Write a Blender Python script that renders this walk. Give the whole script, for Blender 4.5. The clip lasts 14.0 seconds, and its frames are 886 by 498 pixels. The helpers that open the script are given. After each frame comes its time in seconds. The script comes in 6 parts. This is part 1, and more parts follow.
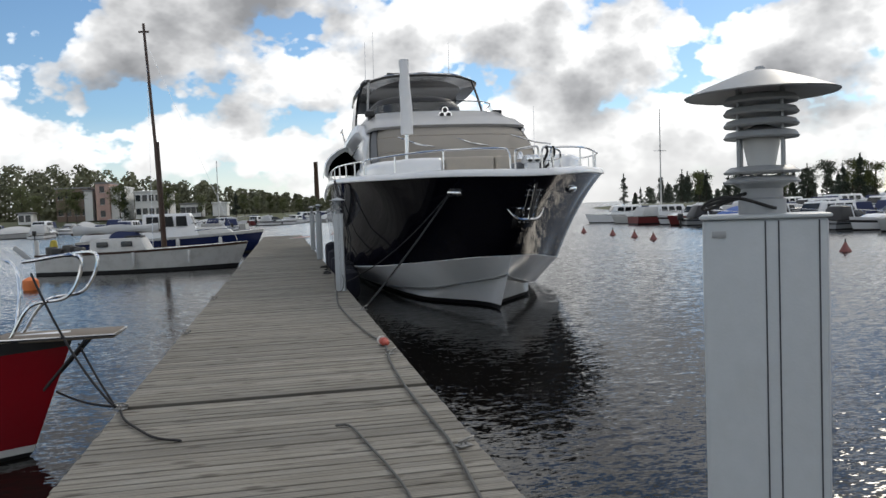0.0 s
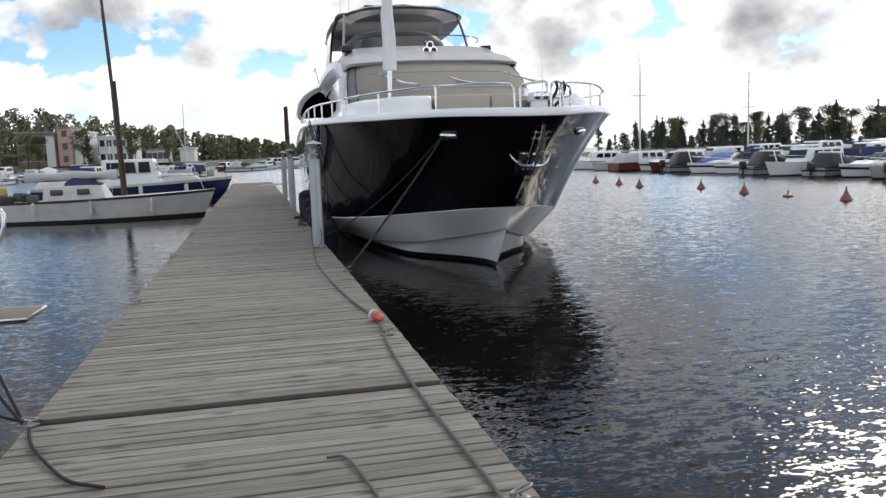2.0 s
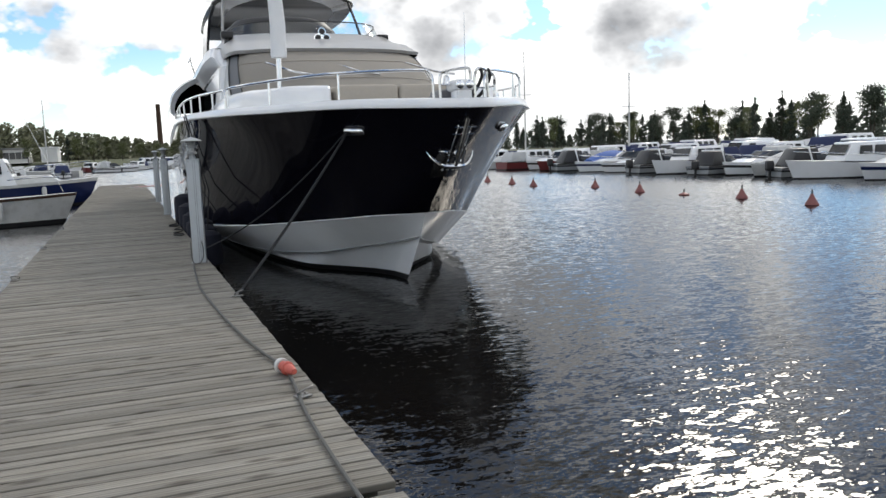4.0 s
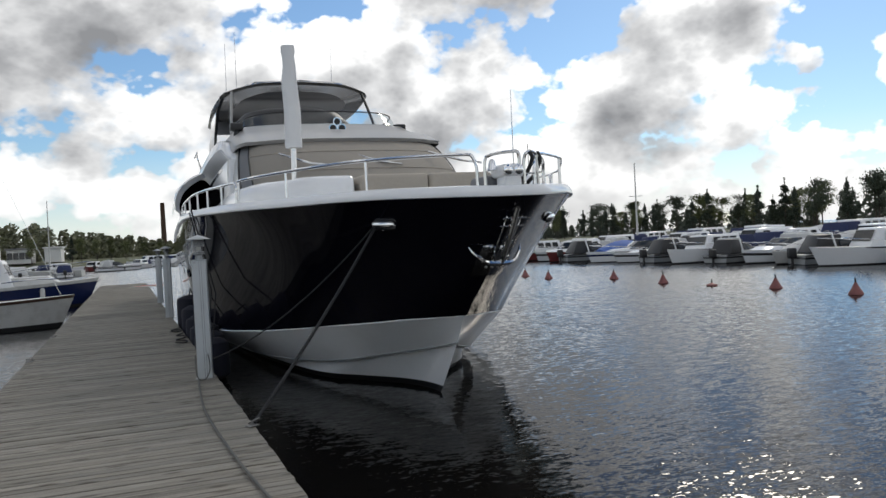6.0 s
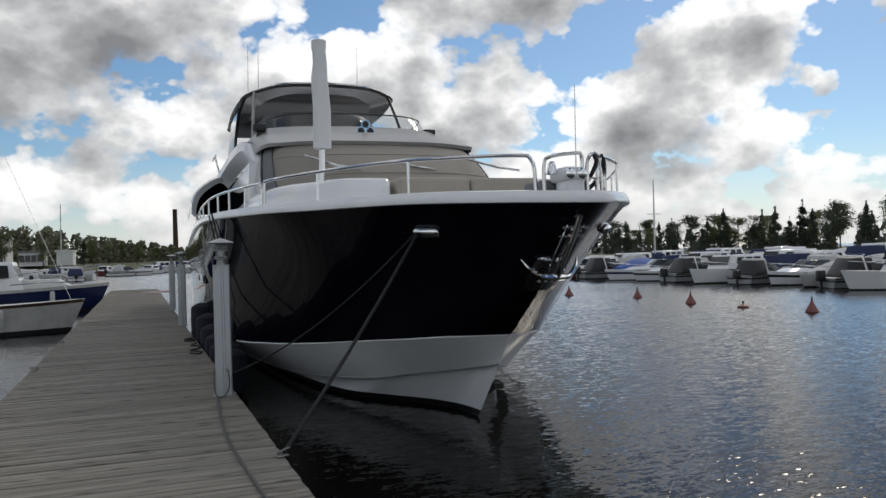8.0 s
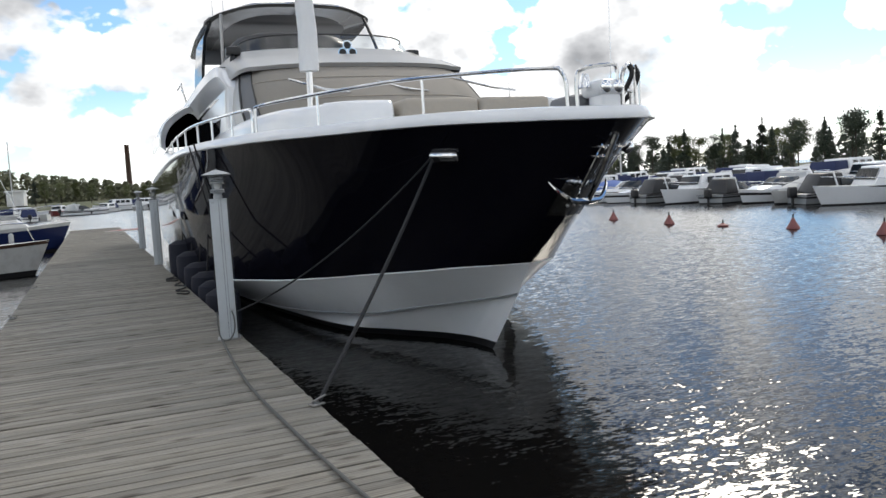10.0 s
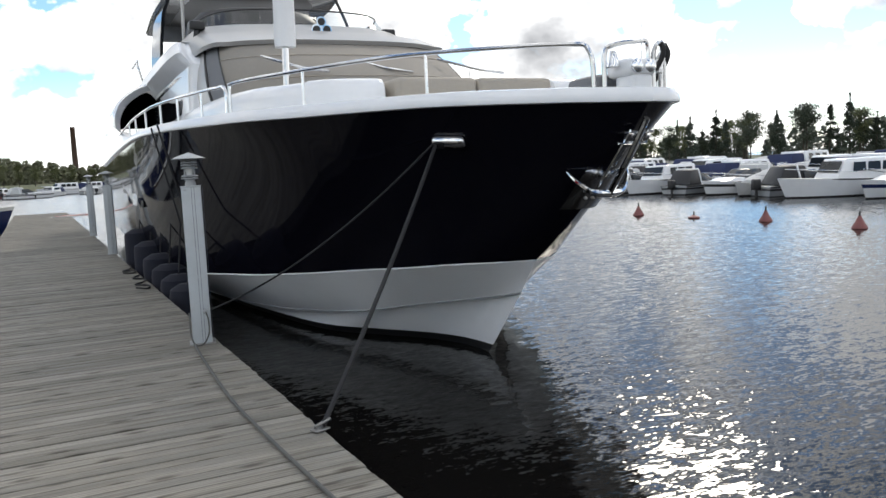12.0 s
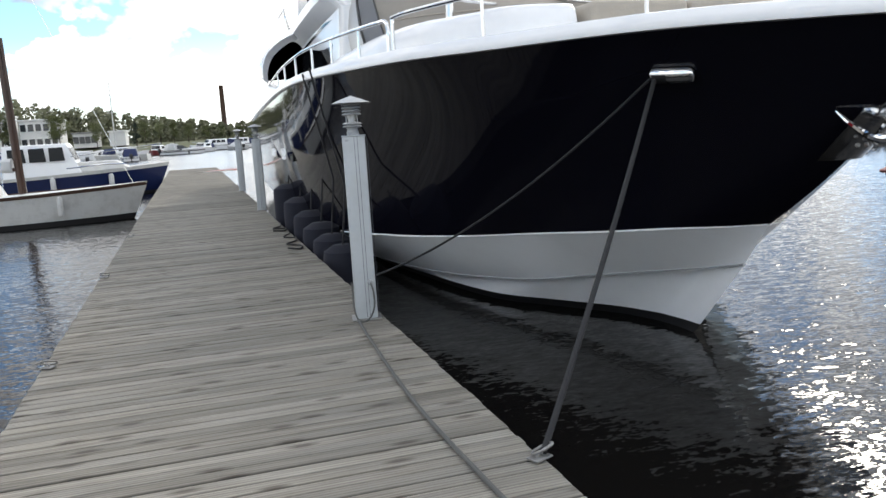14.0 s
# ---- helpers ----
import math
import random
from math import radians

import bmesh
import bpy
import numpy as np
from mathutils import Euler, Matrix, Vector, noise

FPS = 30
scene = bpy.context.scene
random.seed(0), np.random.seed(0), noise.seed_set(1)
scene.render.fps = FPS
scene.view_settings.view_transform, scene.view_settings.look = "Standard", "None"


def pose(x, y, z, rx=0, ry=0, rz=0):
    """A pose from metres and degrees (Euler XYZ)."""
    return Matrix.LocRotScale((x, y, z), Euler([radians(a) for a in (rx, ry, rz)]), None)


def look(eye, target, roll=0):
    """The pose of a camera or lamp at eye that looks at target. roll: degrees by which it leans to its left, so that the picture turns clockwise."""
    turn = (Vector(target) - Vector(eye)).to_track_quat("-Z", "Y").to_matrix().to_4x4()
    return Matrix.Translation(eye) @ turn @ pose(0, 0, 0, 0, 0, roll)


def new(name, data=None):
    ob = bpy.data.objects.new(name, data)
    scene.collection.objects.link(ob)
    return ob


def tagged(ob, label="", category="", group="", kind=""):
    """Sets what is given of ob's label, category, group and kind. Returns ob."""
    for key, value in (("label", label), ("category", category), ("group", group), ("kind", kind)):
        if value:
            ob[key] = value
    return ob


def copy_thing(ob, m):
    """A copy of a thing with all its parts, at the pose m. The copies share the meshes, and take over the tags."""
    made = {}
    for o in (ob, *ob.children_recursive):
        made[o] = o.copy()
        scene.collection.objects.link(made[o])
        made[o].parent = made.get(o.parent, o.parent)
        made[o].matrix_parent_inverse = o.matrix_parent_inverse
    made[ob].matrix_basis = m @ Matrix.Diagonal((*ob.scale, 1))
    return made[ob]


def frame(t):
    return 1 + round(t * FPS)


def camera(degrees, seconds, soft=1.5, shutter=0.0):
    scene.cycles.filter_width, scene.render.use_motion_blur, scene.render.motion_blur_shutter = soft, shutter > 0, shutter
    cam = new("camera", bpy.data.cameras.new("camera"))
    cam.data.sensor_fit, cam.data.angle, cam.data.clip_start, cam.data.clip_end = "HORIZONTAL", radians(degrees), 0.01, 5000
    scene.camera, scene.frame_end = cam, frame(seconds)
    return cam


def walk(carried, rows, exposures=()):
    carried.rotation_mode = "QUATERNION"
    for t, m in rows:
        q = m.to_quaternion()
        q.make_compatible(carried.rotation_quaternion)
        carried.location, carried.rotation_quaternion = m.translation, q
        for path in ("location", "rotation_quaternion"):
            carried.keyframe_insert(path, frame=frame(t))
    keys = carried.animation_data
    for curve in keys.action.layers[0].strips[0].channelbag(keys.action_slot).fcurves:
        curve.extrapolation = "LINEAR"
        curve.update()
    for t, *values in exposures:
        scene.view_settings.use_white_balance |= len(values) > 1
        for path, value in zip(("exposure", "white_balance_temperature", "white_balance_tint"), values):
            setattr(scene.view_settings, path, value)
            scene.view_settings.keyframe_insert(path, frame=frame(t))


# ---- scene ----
cam = camera(58.1, 14.0)
PATH = [
    (0, (0.198, 0.011, 1.476), (0.55, 1.977, 1.372), -2.2),
    (0.5, (0.184, 0.394, 1.472), (0.676, 2.326, 1.312), -2.6),
    (1, (0.23, 0.836, 1.467), (0.674, 2.772, 1.228), -3.0),
    (1.5, (0.217, 1.236, 1.454), (0.561, 3.192, 1.217), -3.5),
    (2, (0.191, 1.677, 1.467), (0.604, 3.619, 1.227), -2.1),
    (2.5, (0.233, 2.111, 1.457), (0.705, 4.045, 1.26), -2.6),
    (3, (0.252, 2.474, 1.455), (0.769, 4.393, 1.231), -3.2),
    (3.2, (0.211, 2.654, 1.469), (0.774, 4.559, 1.237), -2.9),
    (5.3, (0.356, 4.384, 1.448), (1.096, 6.224, 1.186), -2.2),
    (5.5, (0.363, 4.52, 1.477), (1.076, 6.381, 1.307), -2.8),
    (6, (0.293, 4.819, 1.506), (0.995, 6.692, 1.484), -3.2),
    (6.5, (0.248, 5.045, 1.504), (0.914, 6.931, 1.528), -2.5),
    (7, (0.31, 5.265, 1.505), (0.954, 7.157, 1.58), -1.9),
    (7.5, (0.297, 5.484, 1.473), (0.951, 7.373, 1.519), -1.8),
    (8, (0.227, 5.761, 1.483), (0.907, 7.642, 1.496), -1.7),
    (8.2, (0.221, 5.824, 1.475), (0.905, 7.702, 1.41), -1.8),
    (10.3, (-0.132, 6.617, 1.484), (0.633, 8.455, 1.289), -3.3),
    (10.5, (-0.104, 6.686, 1.472), (0.667, 8.52, 1.261), -2.7),
    (11, (-0.083, 6.85, 1.486), (0.704, 8.676, 1.269), -2.3),
    (11.5, (-0.182, 7.131, 1.495), (0.636, 8.945, 1.29), -2.9),
    (12, (-0.2, 7.396, 1.509), (0.664, 9.188, 1.302), -2.7),
    (12.5, (-0.114, 7.694, 1.497), (0.784, 9.474, 1.339), -3.3),
    (13, (-0.166, 7.997, 1.5), (0.684, 9.805, 1.392), -3.5),
    (13.5, (-0.229, 8.34, 1.5), (0.595, 10.161, 1.412), -2.6),
    (14, (-0.184, 8.741, 1.465), (0.361, 10.641, 1.161), -3.5),
]
EXPOSURES = [(0.0, -0.45), (1.0, -0.1), (2.0, -0.04), (3.0, -0.04), (5.3, -0.02), (6.0, -0.52), (7.0, -0.82), (8.0, -0.8), (10.3, 0.06), (12.0, 0.14), (13.0, 0.15), (14.0, 0.5)]
walk(cam, [(t, look(eye, target, roll)) for t, eye, target, roll in PATH], EXPOSURES)

# ---- world, sun, exposure ----
WATER = -0.55
SUN_DIR = Vector((0.62, 0.62, 0.62)).normalized()


def node_tree_of(owner):
    owner.use_nodes = True
    tree = owner.node_tree
    tree.nodes.clear()
    return tree


def link(tree, a, b):
    tree.links.new(a, b)


def add(tree, kind, **props):
    n = tree.nodes.new(kind)
    for key, value in props.items():
        if key == "operation":
            n.operation = value
        elif key == "blend_type":
            n.blend_type = value
        elif key == "data_type":
            n.data_type = value
    return n


def mth(tree, op, a, b=None, clamp=False):
    n = tree.nodes.new("ShaderNodeMath")
    n.operation, n.use_clamp = op, clamp
    for i, v in enumerate((a, b)):
        if v is None:
            continue
        if isinstance(v, (int, float)):
            n.inputs[i].default_value = v
        else:
            tree.links.new(v, n.inputs[i])
    return n.outputs[0]


def ramp(tree, fac, stops):
    n = tree.nodes.new("ShaderNodeValToRGB")
    els = n.color_ramp.elements
    while len(els) < len(stops):
        els.new(0.5)
    for e, (p, c) in zip(els, stops):
        e.position = p
        e.color = (c, c, c, 1) if isinstance(c, (int, float)) else (*c, 1)
    tree.links.new(fac, n.inputs[0])
    return n.outputs[0]


def mixc(tree, fac, a, b, mode="MIX"):
    n = tree.nodes.new("ShaderNodeMix")
    n.data_type, n.blend_type = "RGBA", mode
    for sock, v in ((n.inputs[0], fac), (n.inputs[6], a), (n.inputs[7], b)):
        if isinstance(v, (int, float)):
            sock.default_value = v
        elif isinstance(v, tuple):
            sock.default_value = (*v, 1)
        else:
            tree.links.new(v, sock)
    return n.outputs[2]


def noise_tex(tree, vec, scale, detail=4.0, rough=0.55, dist=0.0):
    n = tree.nodes.new("ShaderNodeTexNoise")
    n.inputs["Scale"].default_value = scale
    n.inputs["Detail"].default_value = detail
    n.inputs["Roughness"].default_value = rough
    n.inputs["Distortion"].default_value = dist
    if vec is not None:
        tree.links.new(vec, n.inputs["Vector"])
    return n.outputs[0]


def mapping(tree, vec, loc=(0, 0, 0), scale=(1, 1, 1)):
    n = tree.nodes.new("ShaderNodeMapping")
    n.inputs["Location"].default_value = loc
    n.inputs["Scale"].default_value = scale
    tree.links.new(vec, n.inputs["Vector"])
    return n.outputs[0]


def make_world():
    world = bpy.data.worlds.new("sky")
    scene.world = world
    tree = node_tree_of(world)
    sky = tree.nodes.new("ShaderNodeTexSky")
    sky.sky_type, sky.sun_disc = "NISHITA", False
    sky.dust_density, sky.ozone_density = 0.2, 4.0
    sky.sun_elevation = math.asin(SUN_DIR.z)
    sky.sun_rotation = math.atan2(SUN_DIR.x, SUN_DIR.y)
    blue = mixc(tree, 1.0, sky.outputs[0], (0.135, 0.148, 0.152), "MULTIPLY")
    co = tree.nodes.new("ShaderNodeTexCoord").outputs["Generated"]
    sep = tree.nodes.new("ShaderNodeSeparateXYZ")
    link(tree, co, sep.inputs[0])
    pos = mapping(tree, co, CLOUD_SHIFT, (CLOUD_SIZE, CLOUD_SIZE, CLOUD_SIZE * 1.45))

    def field(vec):
        """Cloud density: broad masses with cauliflower billows."""
        broad = noise_tex(tree, vec, 1.0, 7.0, 0.54, 0.2)
        puff = tree.nodes.new("ShaderNodeTexVoronoi")
        puff.feature = "SMOOTH_F1"
        puff.inputs["Scale"].default_value = 2.6
        puff.inputs["Detail"].default_value = 4.0
        puff.inputs["Roughness"].default_value = 0.55
        puff.inputs["Smoothness"].default_value = 0.35
        link(tree, vec, puff.inputs["Vector"])
        return mth(tree, "ADD", mth(tree, "MULTIPLY", broad, 0.82), mth(tree, "MULTIPLY", mth(tree, "SUBTRACT", 0.95, puff.outputs["Distance"]), 0.20))

    here = field(pos)
    # the same field a little higher and nearer to the sun: thinner there means a lit top, thicker a grey base
    above = field(mapping(tree, pos, (0.12 * SUN_DIR.x, 0.12 * SUN_DIR.y, 0.20)))
    cover = ramp(tree, here, [(CLOUD_EDGE, 0.0), (CLOUD_EDGE + 0.022, 0.8), (CLOUD_EDGE + 0.06, 1.0)])
    lit = mth(tree, "ADD", mth(tree, "MULTIPLY", mth(tree, "SUBTRACT", here, above), 2.4), 0.56)
    lit = mth(tree, "SUBTRACT", lit, mth(tree, "MULTIPLY", mth(tree, "SUBTRACT", here, CLOUD_EDGE + 0.04), 2.1), True)
    shade = ramp(tree, lit, [(0.08, (0.42, 0.43, 0.45)), (0.28, (0.68, 0.69, 0.71)), (0.48, (1.12, 1.13, 1.14)), (0.68, (1.9, 1.9, 1.88))])
    col = mixc(tree, cover, blue, shade)
    # haze towards the horizon
    low = ramp(tree, sep.outputs[2], [(0.0, 0.75), (0.05, 0.35), (0.12, 0.0)])
    col = mixc(tree, low, col, (1.32, 1.32, 1.30))
    bg = tree.nodes.new("ShaderNodeBackground")
    link(tree, col, bg.inputs[0])
    bg.inputs[1].default_value = 1.0
    out = tree.nodes.new("ShaderNodeOutputWorld")
    link(tree, bg.outputs[0], out.inputs[0])


CLOUD_SHIFT, CLOUD_SIZE, CLOUD_EDGE = (0.3, 0.2, 0.0), 3.4, 0.332
make_world()
sun_data = bpy.data.lights.new("sun", "SUN")
sun_data.energy, sun_data.angle, sun_data.color = 1.4, radians(12), (1.0, 0.92, 0.80)
sun = new("sun", sun_data)
sun.matrix_basis = look(SUN_DIR * 60, (0, 0, 0))


# ---- materials ----
def material(name, color, rough=0.5, metal=0.0, vary=0.12, scale=3.0, bump=0.0, bump_scale=40.0, fine=0.06, spec=0.5, coat=0.0,
             stretch=(1, 1, 1), dirt=None, dirt_amount=0.3, piece=0.0, trans=0.0, alpha=1.0):
    m = bpy.data.materials.new(name)
    tree = node_tree_of(m)
    b = tree.nodes.new("ShaderNodeBsdfPrincipled")
    out = tree.nodes.new("ShaderNodeOutputMaterial")
    link(tree, b.outputs[0], out.inputs[0])
    co = tree.nodes.new("ShaderNodeTexCoord").outputs["Object"]
    vec = mapping(tree, co, scale=stretch)
    if piece:
        info = tree.nodes.new("ShaderNodeObjectInfo")
        shift = tree.nodes.new("ShaderNodeVectorMath")
        shift.operation = "ADD"
        sc = mth(tree, "MULTIPLY", info.outputs["Random"], 57.0)
        link(tree, vec, shift.inputs[0])
        link(tree, sc, shift.inputs[1])
        vec = shift.outputs[0]
    wide = noise_tex(tree, vec, scale, 4.0)
    grain = noise_tex(tree, vec, scale * 14, 3.0)
    f = mth(tree, "ADD", mth(tree, "MULTIPLY", mth(tree, "SUBTRACT", wide, 0.5), 2 * vary), mth(tree, "MULTIPLY", mth(tree, "SUBTRACT", grain, 0.5), 2 * fine))
    if piece:
        f = mth(tree, "ADD", f, mth(tree, "MULTIPLY", mth(tree, "SUBTRACT", info.outputs["Random"], 0.5), piece))
    f = mth(tree, "ADD", f, 1.0)
    hsv = tree.nodes.new("ShaderNodeHueSaturation")
    hsv.inputs["Color"].default_value = (*color, 1)
    link(tree, f, hsv.inputs["Value"])
    col = hsv.outputs[0]
    if dirt:
        col = mixc(tree, mth(tree, "MULTIPLY", ramp(tree, noise_tex(tree, vec, scale * 2.7, 6.0, 0.65), [(0.48, 0.0), (0.7, 1.0)]), dirt_amount), col, dirt)
    link(tree, col, b.inputs["Base Color"])
    b.inputs["Metallic"].default_value = metal
    r = mth(tree, "ADD", mth(tree, "MULTIPLY", mth(tree, "SUBTRACT", wide, 0.5), 0.25 * rough), rough, True)
    link(tree, r, b.inputs["Roughness"])
    b.inputs["Specular IOR Level"].default_value = spec
    b.inputs["Coat Weight"].default_value = coat
    b.inputs["Transmission Weight"].default_value = trans
    b.inputs["Alpha"].default_value = alpha
    if bump:
        bn = tree.nodes.new("ShaderNodeBump")
        bn.inputs["Strength"].default_value = 0.6
        bn.inputs["Distance"].default_value = bump
        link(tree, noise_tex(tree, vec, bump_scale, 3.0), bn.inputs["Height"])
        link(tree, bn.outputs[0], b.inputs["Normal"])
    return m


def wood_material():
    """Weathered grey planking, grain along x, knots and dark streaks, every board its own."""
    m = bpy.data.materials.new("weathered_planks")
    tree = node_tree_of(m)
    b = tree.nodes.new("ShaderNodeBsdfPrincipled")
    out = tree.nodes.new("ShaderNodeOutputMaterial")
    link(tree, b.outputs[0], out.inputs[0])
    co = tree.nodes.new("ShaderNodeTexCoord").outputs["Object"]
    info = tree.nodes.new("ShaderNodeObjectInfo")
    geo = tree.nodes.new("ShaderNodeNewGeometry")
    rnd = mth(tree, "FRACT", mth(tree, "ADD", info.outputs["Random"], geo.outputs["Random Per Island"]))
    shift = tree.nodes.new("ShaderNodeCombineXYZ")
    link(tree, mth(tree, "MULTIPLY", rnd, 91.0), shift.inputs[0])
    link(tree, mth(tree, "MULTIPLY", rnd, 37.0), shift.inputs[1])
    plus = tree.nodes.new("ShaderNodeVectorMath")
    plus.operation = "ADD"
    link(tree, co, plus.inputs[0])
    link(tree, shift.outputs[0], plus.inputs[1])
    v = plus.outputs[0]
    grain = noise_tex(tree, mapping(tree, v, scale=(1.6, 42, 42)), 1.0, 5.0, 0.6, 0.3)
    streak = noise_tex(tree, mapping(tree, v, scale=(0.55, 11, 11)), 1.0, 4.0, 0.6)
    blot = noise_tex(tree, mapping(tree, v, scale=(1.3, 3.0, 3)), 1.0, 3.0)
    knots = tree.nodes.new("ShaderNodeTexVoronoi")
    knots.voronoi_dimensions = "2D"
    link(tree, mapping(tree, v, scale=(1.7, 5.5, 5.5)), knots.inputs["Vector"])
    knots.inputs["Scale"].default_value = 1.0
    knot = ramp(tree, knots.outputs["Distance"], [(0.05, 1.0), (0.16, 0.0)])
    col = mixc(tree, ramp(tree, grain, [(0.3, 0.0), (0.68, 1.0)]), (0.150, 0.135, 0.110), (0.30, 0.281, 0.238))
    col = mixc(tree, mth(tree, "MULTIPLY", ramp(tree, streak, [(0.5, 0.0), (0.72, 1.0)]), 0.55), col, (0.115, 0.108, 0.095))
    col = mixc(tree, mth(tree, "MULTIPLY", ramp(tree, blot, [(0.42, 0.0), (0.7, 1.0)]), 0.4), col, (0.35, 0.34, 0.31))
    col = mixc(tree, mth(tree, "MULTIPLY", knot, 0.85), col, (0.07, 0.058, 0.045))
    # fine milled grooves along the board, their shade darkened into the colour, and grain
    wave = tree.nodes.new("ShaderNodeTexWave")
    wave.bands_direction = "Y"
    wave.inputs["Scale"].default_value = 14.0
    wave.inputs["Distortion"].default_value = 0.4
    link(tree, co, wave.inputs["Vector"])
    col = mixc(tree, mth(tree, "MULTIPLY", ramp(tree, wave.outputs[1], [(0.06, 1.0), (0.3, 0.0)]), 0.42), col, (0.06, 0.055, 0.048))
    hsv = tree.nodes.new("ShaderNodeHueSaturation")
    link(tree, col, hsv.inputs["Color"])
    link(tree, mth(tree, "ADD", mth(tree, "MULTIPLY", rnd, 0.40), 0.72), hsv.inputs["Value"])
    link(tree, hsv.outputs[0], b.inputs["Base Color"])
    b.inputs["Roughness"].default_value = 0.78
    b.inputs["Specular IOR Level"].default_value = 0.3
    bn = tree.nodes.new("ShaderNodeBump")
    bn.inputs["Strength"].default_value = 0.55
    bn.inputs["Distance"].default_value = 0.004
    link(tree, mth(tree, "ADD", mth(tree, "MULTIPLY", wave.outputs[1], 0.5), grain), bn.inputs["Height"])
    link(tree, bn.outputs[0], b.inputs["Normal"])
    return m


def water_material():
    m = bpy.data.materials.new("lake_water")
    tree = node_tree_of(m)
    b = tree.nodes.new("ShaderNodeBsdfPrincipled")
    out = tree.nodes.new("ShaderNodeOutputMaterial")
    link(tree, b.outputs[0], out.inputs[0])
    co = tree.nodes.new("ShaderNodeTexCoord").outputs["Object"]
    b.inputs["Base Color"].default_value = (0.006, 0.0055, 0.005, 1)
    b.inputs["Roughness"].default_value = 0.06
    b.inputs["IOR"].default_value = 1.333

    def slopes(vec, scale, detail, amount):
        """Two independent slopes of a wave field, as a vector."""
        n = tree.nodes.new("ShaderNodeTexNoise")
        n.inputs["Scale"].default_value = scale
        n.inputs["Detail"].default_value = detail
        n.inputs["Roughness"].default_value = 0.55
        n.inputs["Distortion"].default_value = 0.35
        link(tree, vec, n.inputs["Vector"])
        sub = tree.nodes.new("ShaderNodeVectorMath")
        sub.operation = "SUBTRACT"
        link(tree, n.outputs["Color"], sub.inputs[0])
        sub.inputs[1].default_value = (0.5, 0.5, 0.5)
        mul = tree.nodes.new("ShaderNodeVectorMath")
        mul.operation = "MULTIPLY"
        link(tree, sub.outputs[0], mul.inputs[0])
        mul.inputs[1].default_value = (amount * 0.65, amount, 0.0)
        return mul.outputs[0]

    def plus(u, v):
        n = tree.nodes.new("ShaderNodeVectorMath")
        n.operation = "ADD"
        link(tree, u, n.inputs[0])
        if isinstance(v, tuple):
            n.inputs[1].default_value = v
        else:
            link(tree, v, n.inputs[1])
        return n.outputs[0]

    wind = ramp(tree, noise_tex(tree, mapping(tree, co, (2, 2, 0), (1, 1, 1)), 0.11, 3.0), [(0.35, 0.55), (0.65, 1.0)])
    w = plus(slopes(mapping(tree, co, (0, 0, 0), (1.0, 2.2, 1)), 5.0, 2.0, 0.42), slopes(mapping(tree, co, (7, 3, 0), (1.1, 2.0, 1)), 15.0, 2.0, 0.42))
    sc = tree.nodes.new("ShaderNodeVectorMath")
    sc.operation = "SCALE"
    link(tree, w, sc.inputs[0])
    link(tree, wind, sc.inputs["Scale"])
    nn = tree.nodes.new("ShaderNodeVectorMath")
    nn.operation = "NORMALIZE"
    # constant southward tilt, added so that far water reflects higher, brighter sky
    link(tree, plus(sc.outputs[0], (-0.02, -0.065, 1.0)), nn.inputs[0])
    link(tree, nn.outputs[0], b.inputs["Normal"])
    return m


def leaf_material(name, color):
    m = material(name, color, 0.6, vary=0.35, scale=0.8, fine=0.25, spec=0.3)
    return m


M = {}
M["wood"] = wood_material()
M["water"] = water_material()
M["navy"] = material("black_blue_gelcoat", (0.0040, 0.0040, 0.0075), 0.06, vary=0.05, scale=0.4, fine=0.0, spec=0.17)
M["white"] = material("white_gelcoat", (0.78, 0.79, 0.80), 0.16, vary=0.03, scale=0.7, fine=0.01, dirt=(0.55, 0.55, 0.54), dirt_amount=0.15)
M["old_white"] = material("aged_white_paint", (0.55, 0.55, 0.53), 0.4, vary=0.1, scale=1.2, fine=0.04, dirt=(0.33, 0.32, 0.29), dirt_amount=0.45)
M["boot"] = material("black_antifouling", (0.012, 0.012, 0.013), 0.6, vary=0.3, scale=2.0)
M["steel"] = material("polished_steel", (0.62, 0.63, 0.64), 0.13, 1.0, vary=0.06, scale=2.0, fine=0.02)
M["chrome"] = material("chrome", (0.80, 0.81, 0.82), 0.05, 1.0, vary=0.04, scale=2.0, fine=0.0)
M["dull_metal"] = material("galvanised_steel", (0.30, 0.30, 0.29), 0.5, 0.7, vary=0.25, scale=9.0, dirt=(0.12, 0.06, 0.03), dirt_amount=0.4)
M["alu"] = material("grey_lacquered_aluminium", (0.33, 0.345, 0.355), 0.45, 0.15, vary=0.08, scale=3.0, bump=0.0004, dirt=(0.20, 0.20, 0.19), dirt_amount=0.3)
M["cabinet"] = material("white_powder_coat", (0.43, 0.46, 0.48), 0.42, vary=0.06, scale=2.0, bump=0.0005, bump_scale=160, dirt=(0.36, 0.37, 0.36), dirt_amount=0.35)
M["seam"] = material("dark_joint", (0.05, 0.055, 0.065), 0.6)
M["cover"] = material("beige_mesh_cover", (0.245, 0.225, 0.195), 0.85, vary=0.10, scale=1.4, bump=0.003, bump_scale=60, fine=0.08)
M["pad"] = material("beige_cushion", (0.36, 0.325, 0.275), 0.8, vary=0.07, scale=1.6, bump=0.004, bump_scale=22)
M["grey_cover"] = material("grey_canvas", (0.15, 0.155, 0.165), 0.8, vary=0.14, scale=2.0, bump=0.004, bump_scale=25)
M["silver"] = material("silver_grey_gelcoat", (0.33, 0.325, 0.315), 0.3, vary=0.05, scale=0.8)
